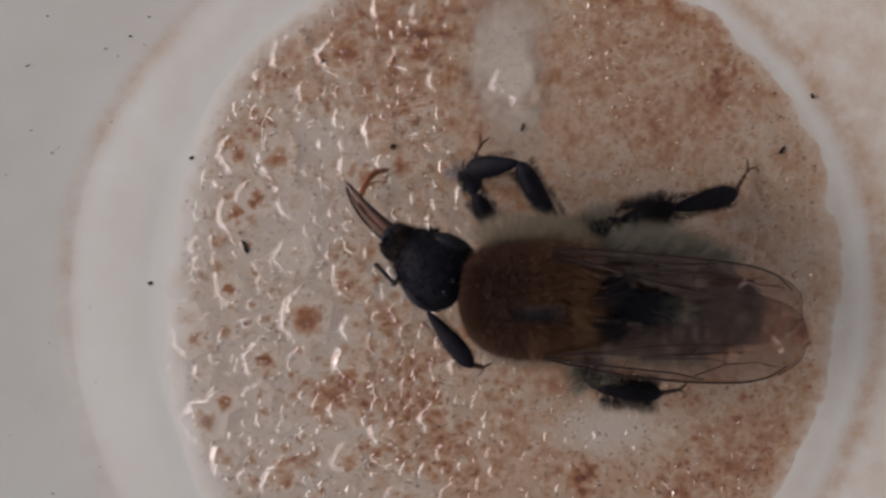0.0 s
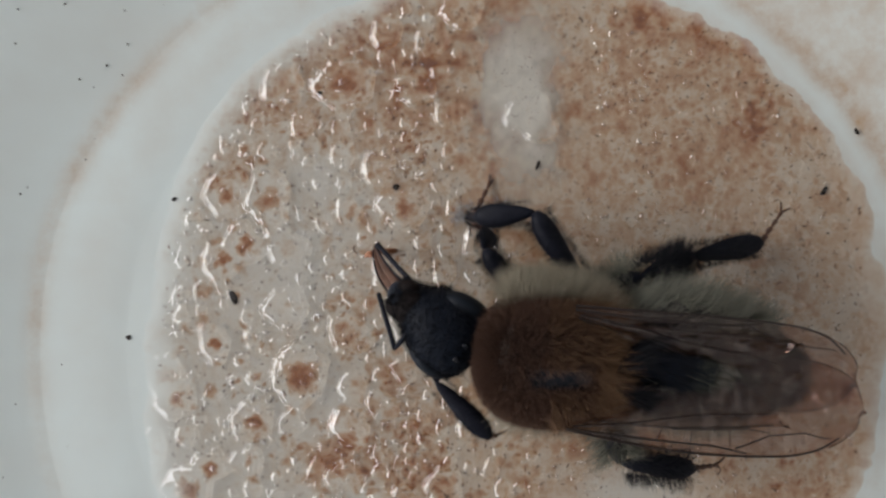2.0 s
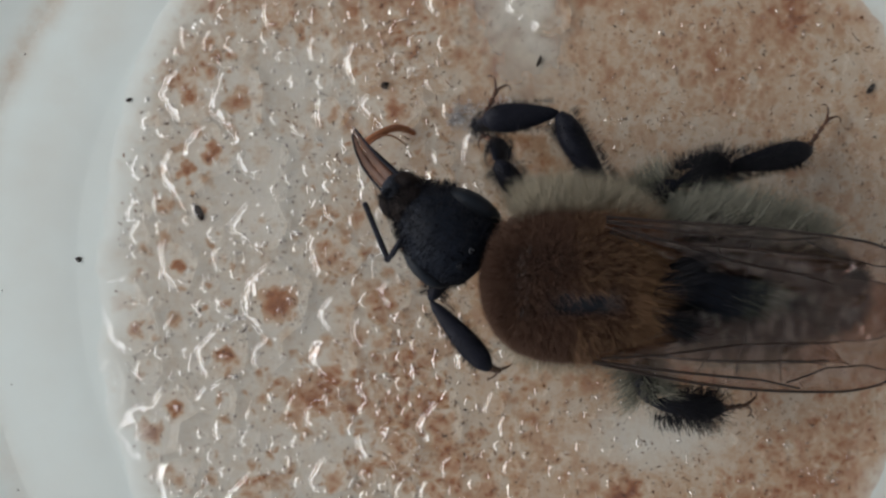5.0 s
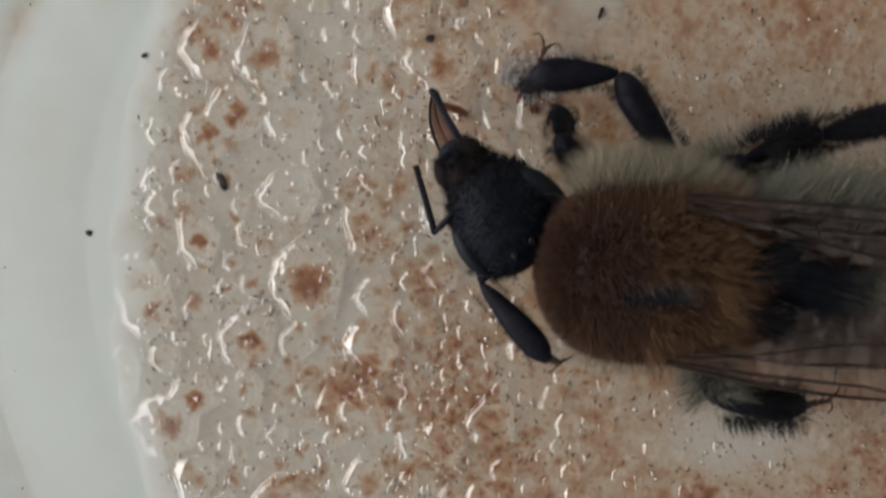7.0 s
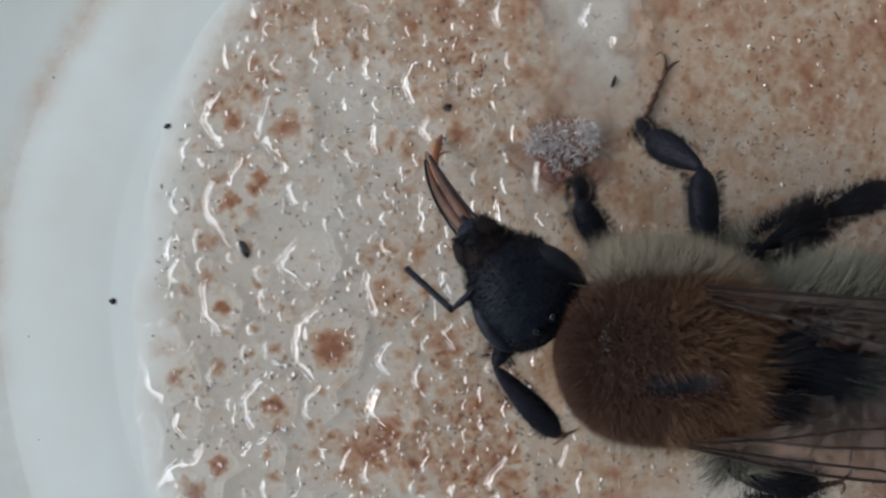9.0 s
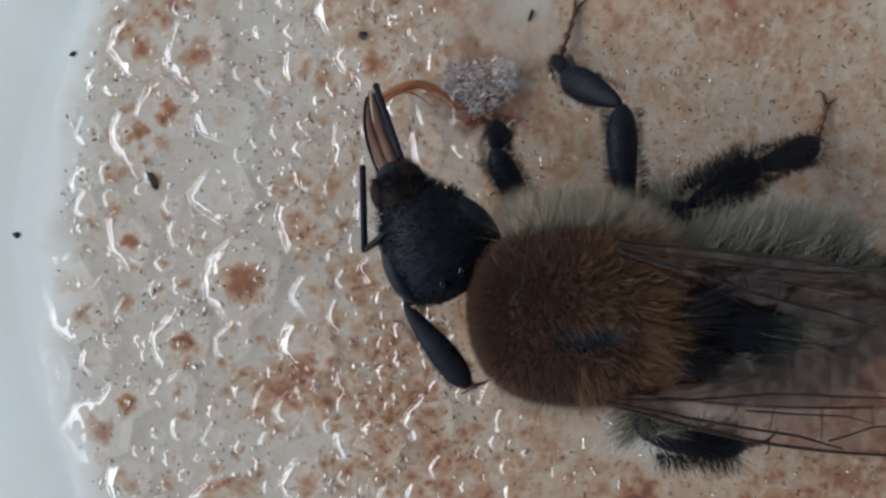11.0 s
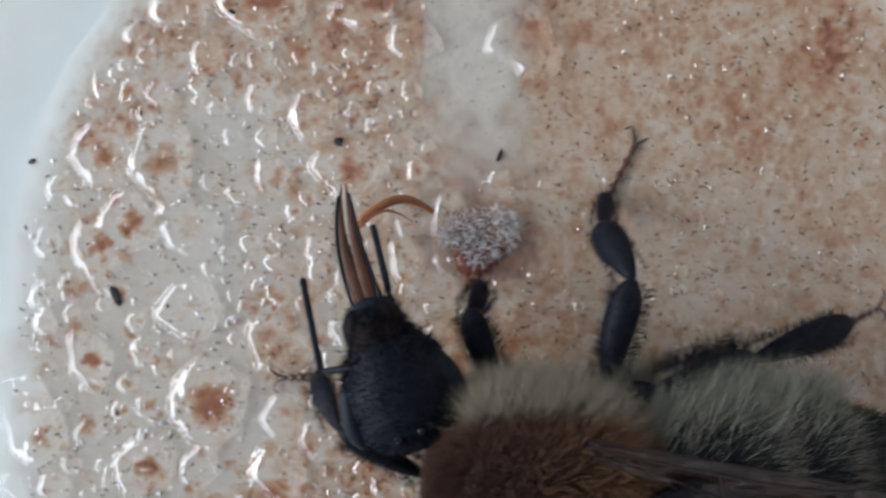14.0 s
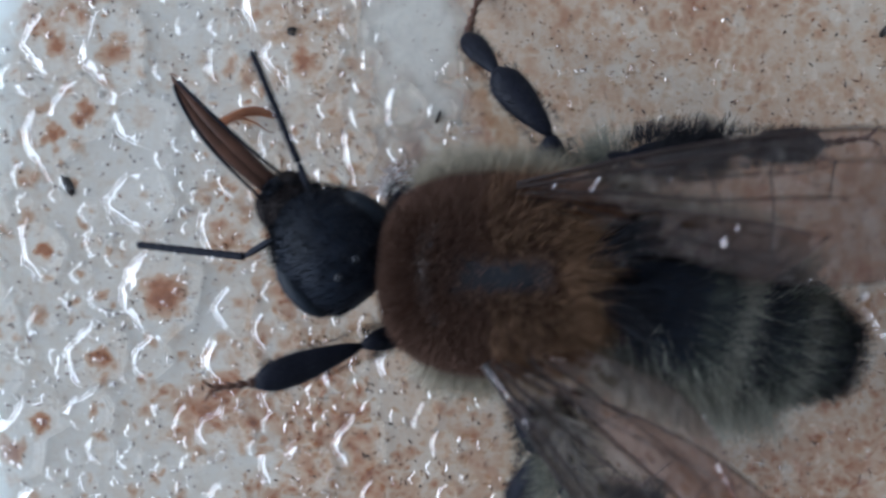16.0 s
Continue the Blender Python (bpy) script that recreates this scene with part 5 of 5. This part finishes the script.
LEFT_FORELEG_ROWS = [
    (0, 3.25, 0.9, -0.65, 75, 22, 132, 19, 138, -47),
    (1.5, 3.23, 1.15, -0.57, 78, 22, 134, 10, 119, -56),
    (3.5, 3.39, 1.03, -0.61, 71, 21, 139, 20, 124, -54),
    (6, 3.45, 0.79, -0.69, 65, 21, 133, 21, 128, -48),
    (7, 3.39, 0.72, -0.71, 66, 22, 135, 22, 129, -48),
    (8, 3.49, 0.75, -0.7, 63, 21, 134, 14, 129, -49),
    (10.5, 3.5, 0.64, -0.74, 60, 21, 127, -7, 126, -50),
    (11, 3.61, 0.28, -0.86, 44, 19, 131, 22, 118, -55),
    (11.5, 3.24, 0.87, -0.66, 75, 22, 126, -17, 121, -55),
    (12, 2.91, 0.55, -0.77, 21, 33, 116, -19, 120, -53),
    (13.5, 3.26, -0.35, -1.05, -33, 10, 102, -33, 106, -20),
    (14, 3.96, -0.86, -1.16, -34, 6, -24, -69, 7, -14),
    (14.5, 3.88, -1.83, -1.24, -47, 4, -15, -55, -2, 1),
    (15, 3.45, -0.61, -0.97, -35, 11, -12, -25, -4, 16),
    (15.4, 2.91, 0.69, -0.9, -10, 19, 1, 15, 3, 18),
    (15.7, 2.96, 0.79, -0.9, -7, 19, 9, 16, -2, 18),
    (16, 2.65, 1.51, -0.9, 19, 21, 18, 14, 6, 16),
]
LEFT_MIDDLE_LEG_ROWS = [
    (0, -0.99, 1.44, -0.9, 161, 29, 33, -69, -22, -17, 147, 12),
    (12, -1.05, 1.63, -0.84, 150, 28, 66, -64, -15, -12, 159, 9),
    (14.5, 0.48, 1.11, -1.12, -7, 13, 49, -45, 41, -13, -172, 11),
    (15.4, -0.02, 3.31, -1.3, 82, 0, 57, -32, 63, -30, 64, -10),
    (15.7, -0.93, 2.95, -1.3, 110, 0, 53, -25, 66, -37, 65, -10),
    (16, -1.04, 3.88, -1.3, 105, 0, 74, -31, 67, -33, 65, -7),
]
LEFT_HIND_LEG_ROWS = [
    (0, -2.25, 3.35, -0.07, 110, 28, 170, -11, 172, -32),
    (1.5, -2.23, 3.49, -0.02, 108, 28, 172, -6, 170, -30),
    (3.5, -2.13, 3.45, -0.04, 107, 28, 168, -11, 168, -31),
    (6, -2.28, 3.54, -0.01, 109, 27, 164, -19, 173, -27),
    (7, -1.96, 3.39, -0.06, 103, 29, 171, -14, 169, -34),
    (8, -2.08, 3.41, -0.05, 106, 28, 162, -19, 168, -31),
    (10.5, -2.18, 3.31, -0.08, 109, 28, 165, -14, 167, -31),
    (11, -1.88, 3.34, -0.07, 102, 29, 171, -7, 165, -33),
    (11.5, -1.92, 3.44, -0.04, 102, 29, 168, -13, 171, -26),
    (12, -3.19, 4.23, 0.22, 119, 24, 162, -15, 161, -29),
    (14.5, -2.34, 1.97, -0.77, 134, 25, 159, -25, 159, -39),
    (15.4, -2.36, 3.34, -1.1, 112, 7, 178, -16, 166, -35),
    (15.7, -2.14, 3.45, -1.1, 107, 7, 176, -3, 165, -35),
    (16, -1.66, 4.85, -1.1, 94, 4, 172, -14, 168, -35),
]
WING_ROWS = {
    "right_fore": [(0, -0.5, -2.0, 1.55, 171.5, 2, -8), (8, -0.5, -2.0, 1.55, 171, 2, -8), (11, -0.6, -1.95, 1.55, 168.5, 2, -8), (13, -0.7, -1.9, 1.55, 166, 2, -8), (14.5, -0.8, -1.85, 1.55, 161, 2, -8), (15, -0.8, -1.75, 1.55, 156, 2, -8), (15.2, -0.7, -1.65, 1.6, 168, 0, -4), (15.4, -0.6, -1.55, 1.55, 171, 8, -4), (15.7, -0.5, -1.6, 1.55, 178, 8, -4), (16, -0.4, -1.65, 1.55, 186, 8, -4)],
    "left_fore": [(0, -0.35, 1.55, 1.62, 176, 2, 8), (8, -0.35, 1.55, 1.62, 175.5, 2, 8), (11, -0.5, 1.5, 1.62, 171.5, 2, 8), (14.5, -0.6, 1.6, 1.62, 170, 2, 8), (15, -0.2, 1.65, 1.6, 150, 0, 6), (15.4, 0.3, 1.55, 1.6, 129, -2, 6), (16, 0.25, 1.6, 1.6, 130, -2, 6)],
    "right_hind": [(0, -1.2, -1.5, 1.35, 174, 3, -8), (11, -1.2, -1.5, 1.35, 172, 3, -8), (14.5, -1.35, -1.45, 1.35, 164, 3, -8), (15, -1.3, -1.45, 1.35, 158, 3, -8), (15.4, -1.0, -1.4, 1.4, 164, 1, -4), (16, -0.9, -1.4, 1.4, 172, 0, -4)],
    "left_hind": [(0, -1.0, 1.4, 1.4, 180, 3, 8), (11, -1.0, 1.4, 1.4, 176, 3, 8), (14.5, -1.1, 1.45, 1.4, 178, 3, 8), (15, -0.8, 1.4, 1.4, 160, 1, 6), (15.4, -0.4, 1.4, 1.4, 138, 0, 6), (16, -0.4, 1.4, 1.4, 138, 0, 6)],
}
ABDOMEN_ROWS = [(0, -0.4, 166), (3.7, -0.4, 167), (8, -0.1, 173), (11, 0.1, 178), (12.5, 0.1, 181), (13.5, 0.1, 184), (14.5, 0.1, 187), (15, 0.1, 189), (15.2, 0.1, 168), (15.4, 0.1, 167), (16, 0.1, 163)]


def aim(x, y, z, yaw, pitch):
    """A pose at a place in millimetres, its x axis along yaw and pitch."""
    return pose(x * MM, y * MM, z * MM, 0, -pitch, yaw)


def forward(m, length):
    return m @ Matrix.Translation((length * MM, 0, 0))


def leg_walk(parts, lengths, rows):
    keys = [[] for _ in parts]
    for t, x, y, z, *turns in rows:
        thigh = forward(aim(x, y, z, turns[0], turns[1]), -lengths[0])
        keys[0].append((t, thigh))
        at = Vector((x, y, z))
        for i in range(1, len(parts)):
            yaw, pitch = turns[2 * i], turns[2 * i + 1]
            m = aim(at.x, at.y, at.z, yaw, pitch)
            keys[i].append((t, thigh.inverted() @ m))
            at = at + Vector((math.cos(radians(pitch)) * math.cos(radians(yaw)), math.cos(radians(pitch)) * math.sin(radians(yaw)), math.sin(radians(pitch)))) * lengths[i]
    for ob, k in zip(parts, keys):
        walk(ob, ends(k))


def ends(rows):
    """Rows that last from the clip's start to its end."""
    rows = list(rows)
    if rows[0][0] > 0:
        rows.insert(0, (0, rows[0][1]))
    if rows[-1][0] < 16:
        rows.append((16, rows[-1][1]))
    return rows


def motions():
    walk(bee, [(t, pose(x * MM, y * MM, 3.3 * MM, roll, 0, 180)) for t, x, y, roll in BEE_ROWS])
    walk(head, ends([(t, pose(x * MM, y * MM, z * MM, 0, 6, yaw)) for t, x, y, z, yaw in HEAD_ROWS]))
    walk(abdomen, ends([(t, pose(-1.6 * MM, y * MM, 0.1 * MM, 0, 2, yaw)) for t, y, yaw in ABDOMEN_ROWS]))
    for (scape, whip), rows in zip(feelers, (LEFT_FEELER_ROWS, RIGHT_FEELER_ROWS)):
        walk(scape, ends([(t, forward(aim(x, y, z, a, b), -1.05)) for t, x, y, z, a, b, c, d in rows]))
        walk(whip, ends([(t, aim(x, y, z, c, d)) for t, x, y, z, a, b, c, d in rows]))
    for sheath, spread in zip(sheaths, (3, -3)):
        walk(sheath, ends([(t, aim(1.15 + min(0.55, max(0.0, 0.8 * (t - 14.2))), 0, -0.35, yaw + spread * (0.3 if t < 10 else 0.4 if t < 14.2 else 0.1), pitch)) for t, yaw, pitch in SHEATH_ROWS]))
    walk(tongue, ends([(t, aim(x, y, z, yaw, pitch)) for t, x, y, z, yaw, pitch in TONGUE_ROWS]))
    walk(palp, ends([(t, aim(x - 0.1, y, z + 0.1, yaw + 6, pitch)) for t, x, y, z, yaw, pitch in TONGUE_ROWS]))
    for key, lengths, rows in (("right_fore", (1.9, 1.2, 1.2), RIGHT_FORELEG_ROWS), ("left_fore", (2.2, 2.2, 1.1), LEFT_FORELEG_ROWS), ("right_middle", (2.4, 1.8, 1.7, 1.7), RIGHT_MIDDLE_LEG_ROWS), ("left_middle", (2.2, 1.75, 1.6, 1.2), LEFT_MIDDLE_LEG_ROWS), ("right_hind", (2.6, 2.5, 2.7, 1.4), RIGHT_HIND_LEG_ROWS), ("left_hind", (2.6, 2.2, 1.3), LEFT_HIND_LEG_ROWS)):
        leg_walk(legs[key], lengths, ends_rows(rows))
    for key, rows in WING_ROWS.items():
        walk(wings[key], ends([(t, pose(x * MM, y * MM, z * MM, roll, 0, 0) @ pose(0, 0, 0, 0, -pitch, yaw)) for t, x, y, z, yaw, pitch, roll in rows]))
    walk(crystals, ends([(t, pose(x * MM, y * MM, z * MM)) for t, x, y, z in CRYSTAL_ROWS]))
    walk(scum, ends([(t, pose((x - 0.35) * MM, (y + 2.15) * MM, 0)) for t, x, y in SPLINTER_ROWS]))
    walk(splinter, ends([(t, pose(x * MM, y * MM, 0.1 * MM, 0, 0, 70)) for t, x, y in SPLINTER_ROWS]))


def ends_rows(rows):
    rows = list(rows)
    if rows[-1][0] < 16:
        rows.append((16, *rows[-1][1:]))
    return rows


motions()
